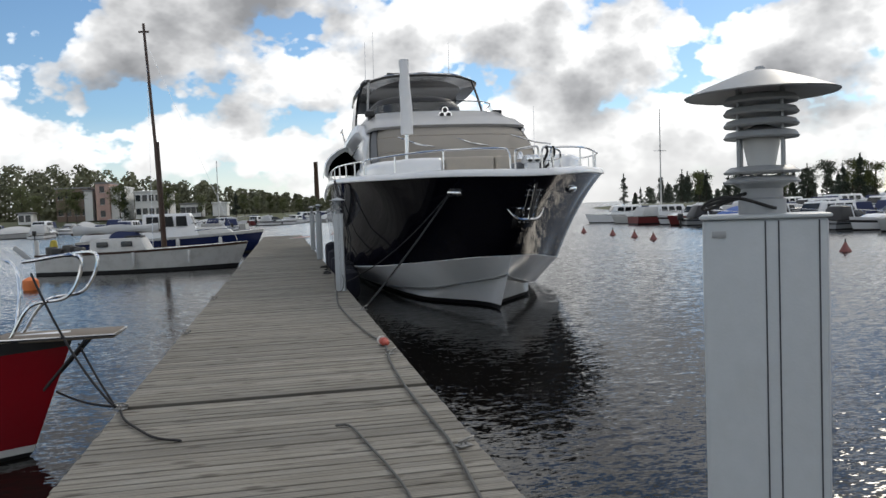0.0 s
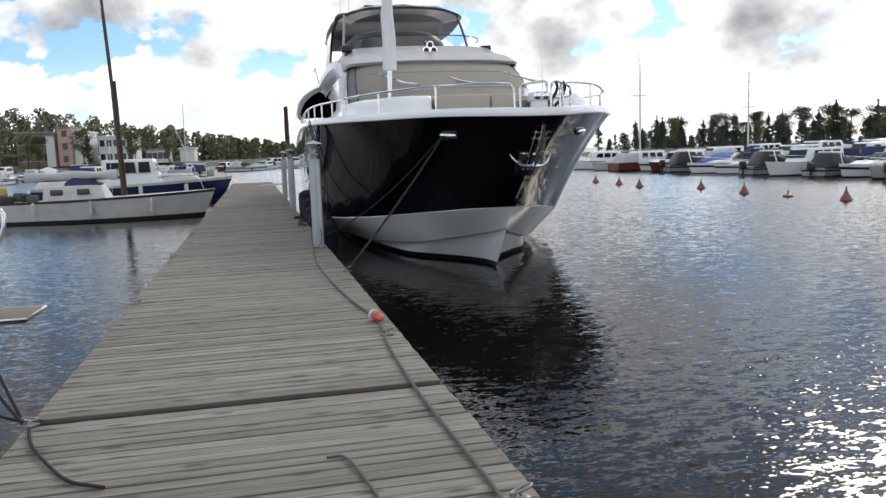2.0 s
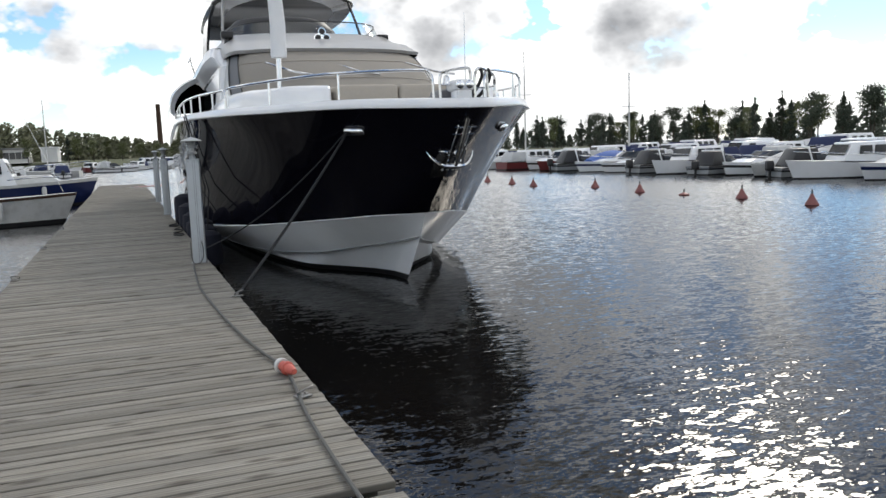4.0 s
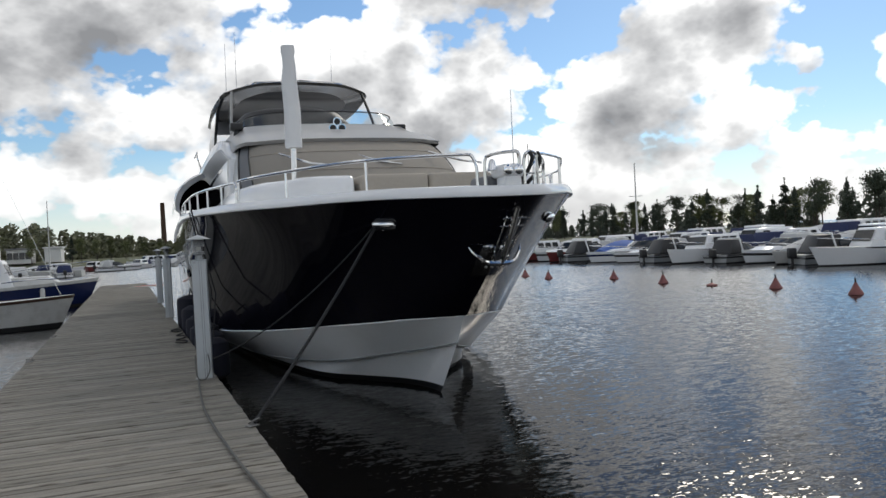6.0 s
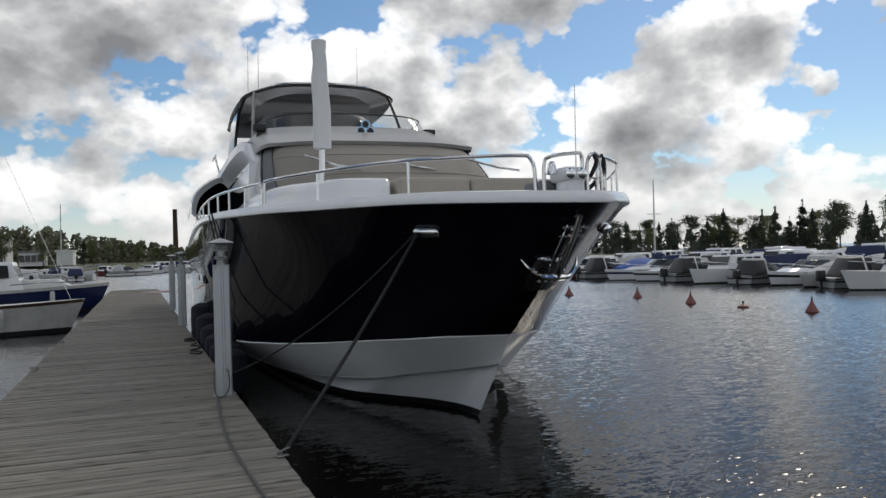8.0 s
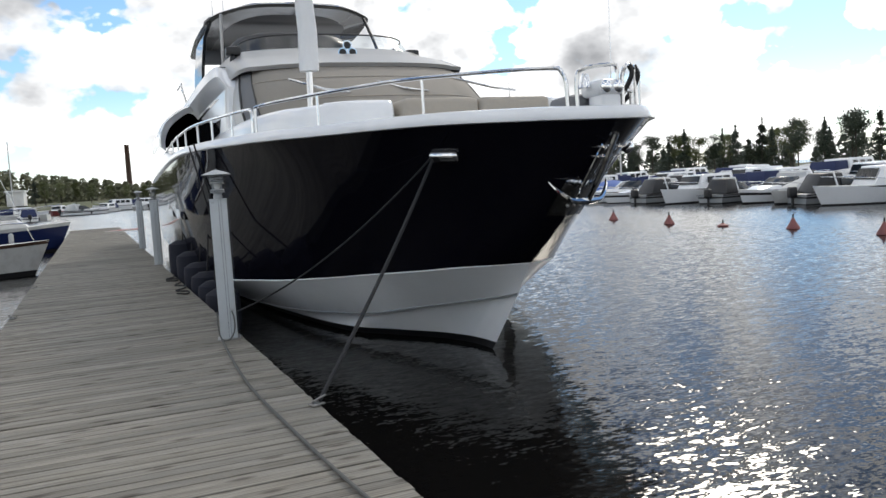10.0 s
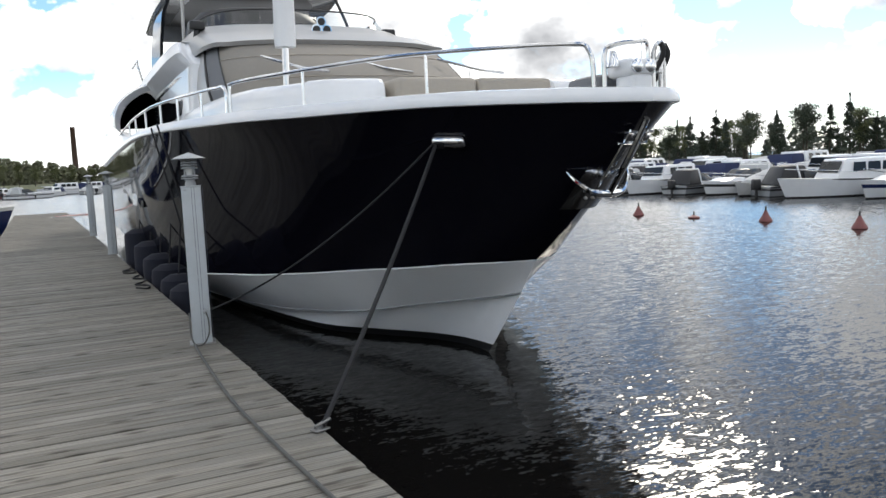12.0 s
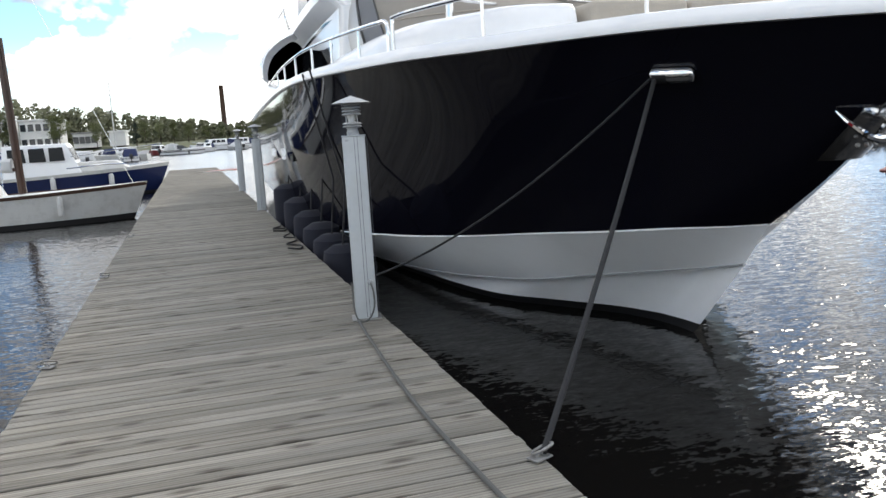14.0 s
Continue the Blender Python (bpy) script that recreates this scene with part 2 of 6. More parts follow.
M["gloss_grey"] = material("glossy_dark_grey_moulding", (0.085, 0.082, 0.078), 0.12, vary=0.08, scale=0.9, fine=0.01)
M["lining"] = material("dark_grey_lining", (0.055, 0.053, 0.052), 0.35, vary=0.12, scale=1.2)
M["dark_glass"] = material("tinted_glass", (0.012, 0.013, 0.016), 0.04, vary=0.1, scale=1.0, fine=0.0)
M["black"] = material("black_plastic", (0.015, 0.015, 0.016), 0.45, vary=0.2, scale=5.0)
M["rubber"] = material("black_rubber", (0.02, 0.02, 0.02), 0.8, vary=0.2, scale=6.0)
M["canvas_white"] = material("white_canvas_sleeve", (0.72, 0.73, 0.74), 0.8, vary=0.08, scale=3.0, bump=0.012, bump_scale=7, fine=0.03)
M["rope"] = material("dark_rope", (0.018, 0.018, 0.020), 0.9, vary=0.25, scale=20, bump=0.004, bump_scale=90)
M["rope_grey"] = material("grey_cable", (0.085, 0.085, 0.08), 0.75, vary=0.3, scale=4, bump=0.002, bump_scale=120)
M["fender"] = material("navy_fender_cloth", (0.006, 0.007, 0.016), 0.9, vary=0.2, scale=4, bump=0.004, bump_scale=60)
M["red"] = material("dark_red_gelcoat", (0.19, 0.007, 0.012), 0.22, vary=0.1, scale=1.0)
M["plug"] = material("red_plug_plastic", (0.50, 0.10, 0.07), 0.5, vary=0.15, scale=8)
M["buoy"] = material("faded_red_buoy", (0.22, 0.075, 0.07), 0.55, vary=0.15, scale=4, dirt=(0.25, 0.08, 0.06), dirt_amount=0.5)
M["orange"] = material("orange_plastic", (0.70, 0.20, 0.06), 0.6, vary=0.1)
M["brown"] = material("dark_varnished_wood", (0.055, 0.028, 0.018), 0.4, vary=0.25, scale=3, stretch=(1, 1, 0.1))
M["teak"] = material("grey_teak", (0.16, 0.13, 0.10), 0.7, vary=0.2, scale=5)
M["blue_tarp"] = material("blue_tarpaulin", (0.03, 0.10, 0.36), 0.7, vary=0.2, scale=1.5, bump=0.02, bump_scale=4)
M["navy_canvas"] = material("navy_canvas", (0.02, 0.03, 0.085), 0.85, vary=0.2, scale=2, bump=0.01, bump_scale=6)
M["light_tarp"] = material("pale_grey_tarpaulin", (0.48, 0.49, 0.49), 0.75, vary=0.15, scale=1.5, bump=0.02, bump_scale=4)
M["boat_blue"] = material("dark_blue_gelcoat", (0.012, 0.02, 0.07), 0.2, vary=0.1)
M["boat_red"] = material("maroon_paint", (0.16, 0.03, 0.03), 0.4, vary=0.15)
M["window"] = material("boat_window", (0.025, 0.03, 0.035), 0.06, vary=0.15, fine=0.0)
M["concrete"] = material("wet_concrete", (0.16, 0.155, 0.145), 0.85, vary=0.25, scale=2, bump=0.01, bump_scale=14)
M["brick"] = material("brown_brick_wall", (0.21, 0.155, 0.125), 0.9, vary=0.15, scale=0.5)
M["pink"] = material("pink_render", (0.52, 0.36, 0.31), 0.9, vary=0.08, scale=0.3)
M["render_white"] = material("white_render", (0.72, 0.72, 0.70), 0.9, vary=0.06, scale=0.3)
M["grey_roof"] = material("grey_sheet_roof", (0.22, 0.22, 0.22), 0.6, vary=0.1, scale=0.5)
M["ground"] = material("shore_grass", (0.085, 0.095, 0.045), 0.95, vary=0.3, scale=0.15, fine=0.2, dirt=(0.17, 0.15, 0.12), dirt_amount=0.6)
M["bark"] = material("bark", (0.075, 0.062, 0.05), 0.95, vary=0.3, scale=2, bump=0.02, bump_scale=10)
M["leaf"] = leaf_material("birch_leaves", (0.10, 0.115, 0.042))
M["needle"] = leaf_material("spruce_needles", (0.050, 0.064, 0.046))
M["pine"] = leaf_material("pine_needles", (0.056, 0.070, 0.046))
M["far_wood"] = leaf_material("far_forest", (0.12, 0.125, 0.07))
M["lamp_glass"] = material("frosted_lamp_glass", (0.55, 0.56, 0.55), 0.25, vary=0.05, fine=0.0)
M["yellow"] = material("yellow_cloth", (0.45, 0.36, 0.06), 0.8)


def clear_glass():
    m = bpy.data.materials.new("clear_glass")
    tree = node_tree_of(m)
    g = tree.nodes.new("ShaderNodeBsdfGlossy")
    g.inputs["Roughness"].default_value = 0.03
    t = tree.nodes.new("ShaderNodeBsdfTransparent")
    t.inputs[0].default_value = (0.80, 0.83, 0.84, 1)
    mix = tree.nodes.new("ShaderNodeMixShader")
    mix.inputs[0].default_value = 0.07
    link(tree, t.outputs[0], mix.inputs[1])
    link(tree, g.outputs[0], mix.inputs[2])
    out = tree.nodes.new("ShaderNodeOutputMaterial")
    link(tree, mix.outputs[0], out.inputs[0])
    return m


M["glass"] = clear_glass()


# ---- building helpers ----
def to_mesh(name, bm, mat, angle=35):
    me = bpy.data.meshes.new(name)
    bm.normal_update()
    bm.to_mesh(me)
    bm.free()
    me.materials.append(mat)
    me.shade_smooth()
    me.set_sharp_from_angle(angle=radians(angle))
    return me


def world_of(ob):
    m = Matrix.Identity(4)
    while ob is not None:
        m = ob.matrix_parent_inverse @ ob.matrix_basis @ m if ob.parent else ob.matrix_basis @ m
        ob = ob.parent
    return m


def root(name, label, category, at=(0, 0, 0), group="", kind=""):
    ob = new(name)
    ob.location = at
    ob.empty_display_size = 0.2
    return tagged(ob, label, category, group, kind)


def part(name, bm, mat, parent, label="", angle=35):
    """One mesh object, given in world coordinates, under a thing or a part."""
    ob = new(name, to_mesh(name, bm, mat, angle))
    ob.parent = parent
    ob.matrix_parent_inverse = world_of(parent).inverted()
    return tagged(ob, label)


def thing(name, bm, mat, label, category, group="", kind="", angle=35):
    return tagged(new(name, to_mesh(name, bm, mat, angle)), label, category, group, kind)


def box(bm, x0, x1, y0, y1, z0, z1, bevel=0.0, seg=2):
    vs = [bm.verts.new((x, y, z)) for x in (x0, x1) for y in (y0, y1) for z in (z0, z1)]
    fs = [(0, 1, 3, 2), (4, 6, 7, 5), (0, 4, 5, 1), (2, 3, 7, 6), (0, 2, 6, 4), (1, 5, 7, 3)]
    faces = [bm.faces.new([vs[i] for i in f]) for f in fs]
    if bevel:
        edges = list({e for f in faces for e in f.edges})
        bmesh.ops.bevel(bm, geom=edges, offset=bevel, segments=seg, affect="EDGES", profile=0.5)
    return bm


def boxed(*a, **k):
    return box(bmesh.new(), *a, **k)


def moved(bm, m):
    bm.transform(m)
    return bm


def spline(pts, n):
    """Catmull-Rom through the points, n samples."""
    p = [np.array(q, float) for q in pts]
    p = [2 * p[0] - p[1]] + p + [2 * p[-1] - p[-2]]
    segs, out = len(p) - 3, []
    for i in range(n):
        u = i / (n - 1) * segs
        k = min(int(u), segs - 1)
        f = u - k
        a, b, c, d = p[k:k + 4]
        out.append(0.5 * (2 * b + (c - a) * f + (2 * a - 5 * b + 4 * c - d) * f * f + (3 * b - a - 3 * c + d) * f ** 3))
    return out


def loft(bm, rows, closed=False, cap=False):
    grid = [[bm.verts.new(tuple(p)) for p in r] for r in rows]
    for a, b in zip(grid, grid[1:]):
        n = len(a)
        for i in range(n if closed else n - 1):
            j = (i + 1) % n
            try:
                bm.faces.new((a[i], a[j], b[j], b[i]))
            except ValueError:
                pass
    if cap:
        for r in (grid[0][::-1], grid[-1]):
            try:
                bm.faces.new(r)
            except ValueError:
                pass
    return bm


def tube(bm, pts, r, n=8, r_end=None):
    pts = [Vector(p) for p in pts]
    rows, ref = [], None
    for i, p in enumerate(pts):
        d = (pts[min(i + 1, len(pts) - 1)] - pts[max(i - 1, 0)]).normalized()
        if ref is None:
            ref = d.orthogonal().normalized()
        ref = (ref - d * ref.dot(d)).normalized()
        side = d.cross(ref)
        rr = r if r_end is None else r + (r_end - r) * i / (len(pts) - 1)
        rows.append([p + (ref * math.cos(a) + side * math.sin(a)) * rr for a in (2 * math.pi * k / n for k in range(n))])
    return loft(bm, rows, True, True)


def tubed(pts, r, n=8, r_end=None):
    return tube(bmesh.new(), pts, r, n, r_end)


def lathe(bm, profile, n=24, at=(0, 0, 0)):
    rows = [[(at[0] + r * math.cos(2 * math.pi * k / n), at[1] + r * math.sin(2 * math.pi * k / n), at[2] + z) for k in range(n)] for r, z in profile]
    loft(bm, rows, True, True)
    bmesh.ops.remove_doubles(bm, verts=bm.verts, dist=1e-5)
    return bm


def lathed(profile, n=24, at=(0, 0, 0)):
    return lathe(bmesh.new(), profile, n, at)


def mirror_x(bm, cx_of):
    """Mirror a port-side mesh about the centreline x = cx_of(y)."""
    geom = bmesh.ops.duplicate(bm, geom=bm.verts[:] + bm.edges[:] + bm.faces[:])["geom"]
    for v in [g for g in geom if isinstance(g, bmesh.types.BMVert)]:
        v.co.x = 2 * cx_of(v.co.y) - v.co.x
    bmesh.ops.reverse_faces(bm, faces=[g for g in geom if isinstance(g, bmesh.types.BMFace)])
    bmesh.ops.remove_doubles(bm, verts=bm.verts, dist=1e-4)
    bmesh.ops.recalc_face_normals(bm, faces=bm.faces)
    return bm

# ---- the large structure: water, shores, dock ----
bm = bmesh.new()
loft(bm, [[(-1500, -400, WATER), (1500, -400, WATER)], [(-1500, 2600, WATER), (1500, 2600, WATER)]])
thing("water", bm, M["water"], "dark rippled lake water of a marina", "water", kind="structure")


def shore(name, outline, rise, label):
    """A low bank of land: the outline at the water and a raised inner sheet."""
    bm = bmesh.new()
    cx, cy = sum(p[0] for p in outline) / len(outline), sum(p[1] for p in outline) / len(outline)
    dense = []
    for a, b in zip(outline, outline[1:] + outline[:1]):
        dense += [(a[0] + (b[0] - a[0]) * k / 8, a[1] + (b[1] - a[1]) * k / 8) for k in range(8)]
    rows = []
    for f, z in ((1.0, -1.2), (0.99, 0.0), (0.97, rise * 0.35), (0.85, rise * 0.8), (0.5, rise), (0.02, rise)):
        rows.append([(cx + (x - cx) * f + noise.noise((x * 0.11, y * 0.11, 0)) * 1.5, cy + (y - cy) * f, WATER + z) for x, y in dense])
    loft(bm, rows, True, True)
    return thing(name, bm, M["ground"], label, "ground", kind="structure")


shore("ground", [(-420, 190), (-60, 188), (-20, 196), (10, 206), (24, 214), (60, 260), (120, 420), (-420, 700)], 2.6, "grassy far shore with gravel along the water")
shore("ground_east", [(47, 40), (54, 0), (160, -60), (300, 60), (220, 260), (90, 240), (62, 150), (50, 90)], 1.0, "wooded spit of land behind the marina")

DOCK = root("dock", "long floating dock of weathered grey planks", "dock", (0, 6, 0), kind="structure")


def dock_left(y):
    return -1.25 - 0.0185 * (y - 6.6)


def dock_right(y):
    return 1.2 - 0.0185 * (y - 6.6)


DOCK_START, DOCK_JOINT, DOCK_END, PITCH = -5.0, 6.59, 54.0, 0.098
for y0, y1 in ((DOCK_START, DOCK_JOINT - 0.04), (DOCK_JOINT + 0.04, DOCK_JOINT + 23.9), (DOCK_JOINT + 24.0, DOCK_END)):
    for side, label in ((dock_left, "edge_beam"), (dock_right, "edge_beam")):
        o = 0.05 if side is dock_left else -0.05
        bm = bmesh.new()
        loft(bm, [[(side(y) + o - 0.04, y, z0), (side(y) + o + 0.04, y, z0), (side(y) + o + 0.04, y, z1), (side(y) + o - 0.04, y, z1)] for y, z0, z1 in ((y0, -0.25, -0.036), (y1, -0.25, -0.036))], True, True)
        part("edge_beam", bm, M["wood"], DOCK, "grey timber edge beam")
    bm = bmesh.new()
    n = int((y1 - y0) // 3.0)
    for k in range(n):
        yy = y0 + 0.4 + k * 3.0
        box(bm, dock_left(yy) + 0.25, dock_right(yy) - 0.25, yy, min(yy + 2.0, y1 - 0.1), WATER - 0.3, -0.2, 0.04)
    part("float", bm, M["concrete"], DOCK, "grey concrete floats under the deck")


def red_pile():
    pile = root("scrap_planks", "small pile of red and white painted planks", "planks", (0.5, 48, 0))
    for k in range(4):
        a = random.uniform(-0.35, 0.35)
        bm = boxed(-0.7, 0.7, -0.06, 0.06, 0.0, 0.035, 0.006)
        moved(bm, pose(0.3 + 0.16 * k, 47.4 + 0.42 * k, 0.006 + 0.002 * k, 0, 0, 8 * k - 12))
        part("plank", bm, M["plug"] if k % 2 else M["old_white"], pile)
    return pile


# ---- power pedestals with mushroom lamps ----
def pedestal(x, y, turn, w=0.17, d=0.15, group="dock pedestals", label=""):
    p = root("power_pedestal", label or "white metal dock power pedestal with a grey mushroom lamp", "pedestal", (x, y, 0), group)
    T = pose(x, y, 0, 0, 0, turn)
    hw, hd, top = w / 2, d / 2, 1.43
    part("base_plate", moved(boxed(-hw - 0.03, hw + 0.03, -hd - 0.03, hd + 0.03, 0.001, 0.012, 0.003), T), M["dull_metal"], p)
    body = part("cabinet", moved(boxed(-hw, hw, -hd, hd, 0.01, top, 0.008, 3), T), M["cabinet"], p, "white powder-coated cabinet")
    bm = bmesh.new()
    for sx in (0.002, 0.026, 0.098):
        box(bm, sx - 0.0015, sx + 0.0015, -hd - 0.0012, -hd + 0.002, 0.02, top - 0.004)
    part("panel_seam", moved(bm, T), M["seam"], body)
    part("maker_plate", moved(boxed(-hw + 0.018, -hw + 0.045, -hd - 0.003, -hd + 0.001, top - 0.036, top - 0.022, 0.001), T), M["alu"], body, "small grey name plate")
    part("cap_plate", moved(boxed(-hw - 0.006, hw + 0.006, -hd - 0.006, hd + 0.006, top, top + 0.008, 0.003), T), M["cabinet"], p)
    lamp = part("lamp_foot", moved(lathed([(0.0, 0), (0.046, 0), (0.046, 0.03), (0.040, 0.034), (0.040, 0.052), (0.055, 0.062), (0.058, 0.066), (0.0, 0.066)], 24, (0, 0, top + 0.008)), T), M["alu"], p, "grey lamp foot")
    z = top + 0.074
    for dz in (0.0, 0.02):
        part("ring", moved(lathed([(0.03, dz), (0.072, dz - 0.004), (0.074, dz), (0.060, dz + 0.010), (0.03, dz + 0.012)], 28, (0, 0, z)), T), M["alu"], lamp)
    part("glass", moved(lathed([(0.0, 0), (0.026, 0), (0.036, 0.05), (0.034, 0.075), (0.0, 0.09)], 20, (0, 0, z + 0.03)), T), M["lamp_glass"], lamp, "frosted glass")
    for k in range(4):
        part("louvre", moved(lathed([(0.050, 0.0), (0.070, -0.006), (0.073, -0.002), (0.066, 0.008), (0.050, 0.012)], 28, (0, 0, z + 0.092 + 0.024 * k)), T), M["alu"], lamp)
    for a in (40, 130, 220, 310):
        c, s = math.cos(radians(a)) * 0.058, math.sin(radians(a)) * 0.058
        part("rod", moved(tubed([(c, s, z), (c, s, z + 0.19)], 0.0035, 6), T), M["alu"], lamp)
    part("hat", moved(lathed([(0.0, 0.0), (0.06, -0.004), (0.146, -0.022), (0.149, -0.019), (0.10, 0.002), (0.062, 0.016), (0.03, 0.027), (0.012, 0.030), (0.008, 0.037), (0.0, 0.038)], 40, (0, 0, z + 0.195)), T), M["alu"], lamp, "grey mushroom hat")
    return p


near_pedestal = pedestal(1.13, 1.50, -30, w=0.23, d=0.16, label="white dock power pedestal with a grey louvred mushroom lamp")
bm = bmesh.new()
loop = [(1.13 + 0.075 * math.cos(a) - 0.05, 1.50 + 0.06 * math.sin(a), 1.462 + 0.012 * math.sin(2 * a)) for a in np.linspace(0.3, 9.2, 60)]
tube(bm, loop + [(1.16, 1.48, 1.50)], 0.0035, 6)
part("wire", bm, M["rubber"], near_pedestal, "loose black wire coiled on the cabinet")
for px, py, tn in ((0.91, 14.86, -8), (0.80, 25.3, -8), (0.71, 32.0, -8)):
    pedestal(px, py, tn)
mid_pedestal = root("cable_tail", "thin grey cable hanging from a pedestal socket", "cable", (0.9, 14.7, 0.0))
part("socket", moved(lathed([(0, 0), (0.022, 0), (0.022, 0.02), (0.014, 0.026), (0, 0.026)], 16), pose(0.94, 14.775, 0.30, 90, 0, 0)), M["alu"], mid_pedestal)
part("cord", tubed(spline([(0.94, 14.755, 0.30), (0.955, 14.73, 0.22), (0.95, 14.73, 0.1), (0.90, 14.73, 0.015), (0.83, 14.72, 0.012), (0.80, 14.76, 0.10), (0.80, 14.8, 0.3)], 30), 0.007, 6), M["rope_grey"], mid_pedestal)


# ---- the motor yacht ----
YX, YY = 4.0, 20.0
yacht = root("motor_yacht", "large moored motor yacht with black and white hull", "yacht", (YX, YY, WATER))


def xc(y):
    return 3.9 + 0.019 * (y - 12.2)


N = 72
LINES = {
    "keel": [(15.05, 0, -0.70), (15.3, 0, -0.8), (15.8, 0, -0.95), (16.4, 0, -1.1), (17.4, 0, -1.2), (18.9, 0, -1.25), (21.1, 0, -1.3), (26, 0, -1.3), (36, 0, -1.3)],
    "wl": [(14.97, 0, -0.55), (15.3, 0.13, -0.55), (15.95, 0.38, -0.55), (16.6, 0.82, -0.55), (17.35, 1.28, -0.55), (18.9, 1.62, -0.55), (21.1, 1.93, -0.55), (26, 2.25, -0.55), (36, 2.3, -0.55)],
    "boot": [(14.86, 0, -0.45), (15.2, 0.15, -0.45), (15.85, 0.42, -0.45), (16.5, 0.87, -0.45), (17.25, 1.34, -0.45), (18.8, 1.70, -0.45), (21.1, 2.0, -0.47), (26, 2.32, -0.47), (36, 2.38, -0.47)],
    "chine": [(14.22, 0, 0.20), (14.58, 0.13, 0.13), (15.1, 0.34, 0.04), (15.75, 0.67, -0.067), (16.55, 1.08, -0.195), (18.2, 1.65, -0.297), (21.05, 2.03, -0.40), (26, 2.42, -0.42), (36, 2.48, -0.42)],
    "stripe": [(13.92, 0, 0.558), (14.13, 0.31, 0.543), (14.5, 0.61, 0.515), (15.0, 0.89, 0.462), (15.87, 1.27, 0.383), (16.68, 1.70, 0.307), (18.05, 2.13, 0.202), (20.4, 2.64, 0.10), (26, 2.86, 0.05), (36, 2.8, 0.03)],
    "mid": [(12.99, 0, 1.178), (13.17, 0.23, 1.19), (13.53, 0.55, 1.25), (14.2, 1.04, 1.30), (14.95, 1.51, 1.325), (16.2, 2.04, 1.295), (20, 2.86, 1.2), (26, 2.97, 1.2), (36, 2.9, 1.15)],
    "sheer": [(12.2, 0, 1.915), (12.34, 0.34, 1.925), (12.62, 0.62, 1.945), (13.45, 1.27, 1.99), (14.7, 1.97, 2.015), (16.2, 2.55, 2.05), (20, 3.00, 2.13), (26, 3.05, 2.1), (36, 2.95, 2.0)],
}
S = {k: [np.array((max(p[1], 0), p[0], p[2])) for p in spline(v, N)] for k, v in LINES.items()}
for k in S:
    S[k][0][0] = 0.0


def port(p):
    return (xc(p[1]) - p[0], p[1], p[2])


def hull_band(a, b, n=6, via=None, out=0.0):
    rows = []
    for k in range(n + 1):
        f = k / n
        row = []
        for i in range(N):
            if via is None:
                q = S[a][i] * (1 - f) + S[b][i] * f
            else:
                q = S[a][i] * (1 - f) * (1 - 2 * f) + S[via][i] * 4 * f * (1 - f) + S[b][i] * f * (2 * f - 1)
            q = q.copy()
            q[0] = max(0.0, q[0] + out * min(1, i / 12))
            row.append(port(q))
        rows.append(row)
    return mirror_x(loft(bmesh.new(), rows), xc)


hull = part("topside_shell", hull_band("stripe", "sheer", 14, "mid"), M["navy"], yacht, "glossy black-blue topsides")
lower = part("lower_hull", hull_band("chine", "stripe", 6), M["white"], yacht, "white lower hull")
ledge = [[port(q) for q in S["chine"]], [port(q + np.array((-0.15 * min(1, i / 12), 0.03 * min(1, i / 12), -0.02))) for i, q in enumerate(S["chine"])]]
part("chine_ledge", mirror_x(loft(bmesh.new(), ledge), xc), M["white"], yacht)
part("bottom_panel", hull_band("boot", "chine", 4, None, -0.15), M["white"], yacht, "white forefoot below the chine")
part("boot_stripe", hull_band("wl", "boot", 3, None, -0.155), M["boot"], yacht, "black boot stripe")
part("underwater_hull", hull_band("keel", "wl", 4, None, -0.155), M["boot"], yacht)


def line_strip(name, line, lift, r, mat, label):
    pts = [port(q + np.array((0.004, 0, lift))) for q in S[line]]
    bm = tubed(pts, r, 6)
    return part(name, mirror_x(bm, xc), mat, yacht, label)


line_strip("pinstripe", "stripe", 0.004, 0.011, M["white"], "white pinstripe")
# grey strip that stands in for the shadow line under the chine
line_strip("chine_edge", "chine", 0.0, 0.010, M["alu"], "grey strip standing in for the shadow line of the chine")
line_strip("pinstripe", "stripe", 0.032, 0.008, M["navy"], "black pinstripe")
# transom
bm = bmesh.new()
prof = [port(S[k][-1]) for k in ("sheer", "mid", "stripe", "chine", "wl", "keel")]
bm.faces.new([bm.verts.new(p) for p in prof + [(2 * xc(p[1]) - p[0], p[1], p[2]) for p in prof[-2::-1]]])
part("transom", bm, M["white"], yacht)
# white gunwale with a steel rubbing strip, and the deck
rows = []
for dh, dz in ((-0.01, 0.0), (0.045, 0.005), (0.05, 0.03), (0.035, 0.07), (0.0, 0.115), (-0.06, 0.125), (-0.14, 0.12), (-0.16, 0.10), (-0.17, 0.02)):
    row = []
    for i in range(N):
        q = S["sheer"][i]
        t = S["sheer"][min(i + 1, N - 1)] - S["sheer"][max(i - 1, 0)]
        nrm = np.array((t[1], -t[0], 0.0))
        nrm /= np.linalg.norm(nrm) + 1e-9
        if i == 0:
            nrm = np.array((0.0, -1.0, 0.0))
        p = q + nrm * dh + np.array((0, 0, dz))
        p[0] = max(p[0], 0.0)
        if i == 0:
            p[0] = 0.0
        row.append(port(p))
    rows.append(row)
inner = rows[-1]
part("gunwale", mirror_x(loft(bmesh.new(), rows), xc), M["white"], yacht, "white moulded gunwale")
bm = bmesh.new()
loft(bm, [inner, [(xc(p[1]), p[1], p[2] + 0.03) for p in inner]])
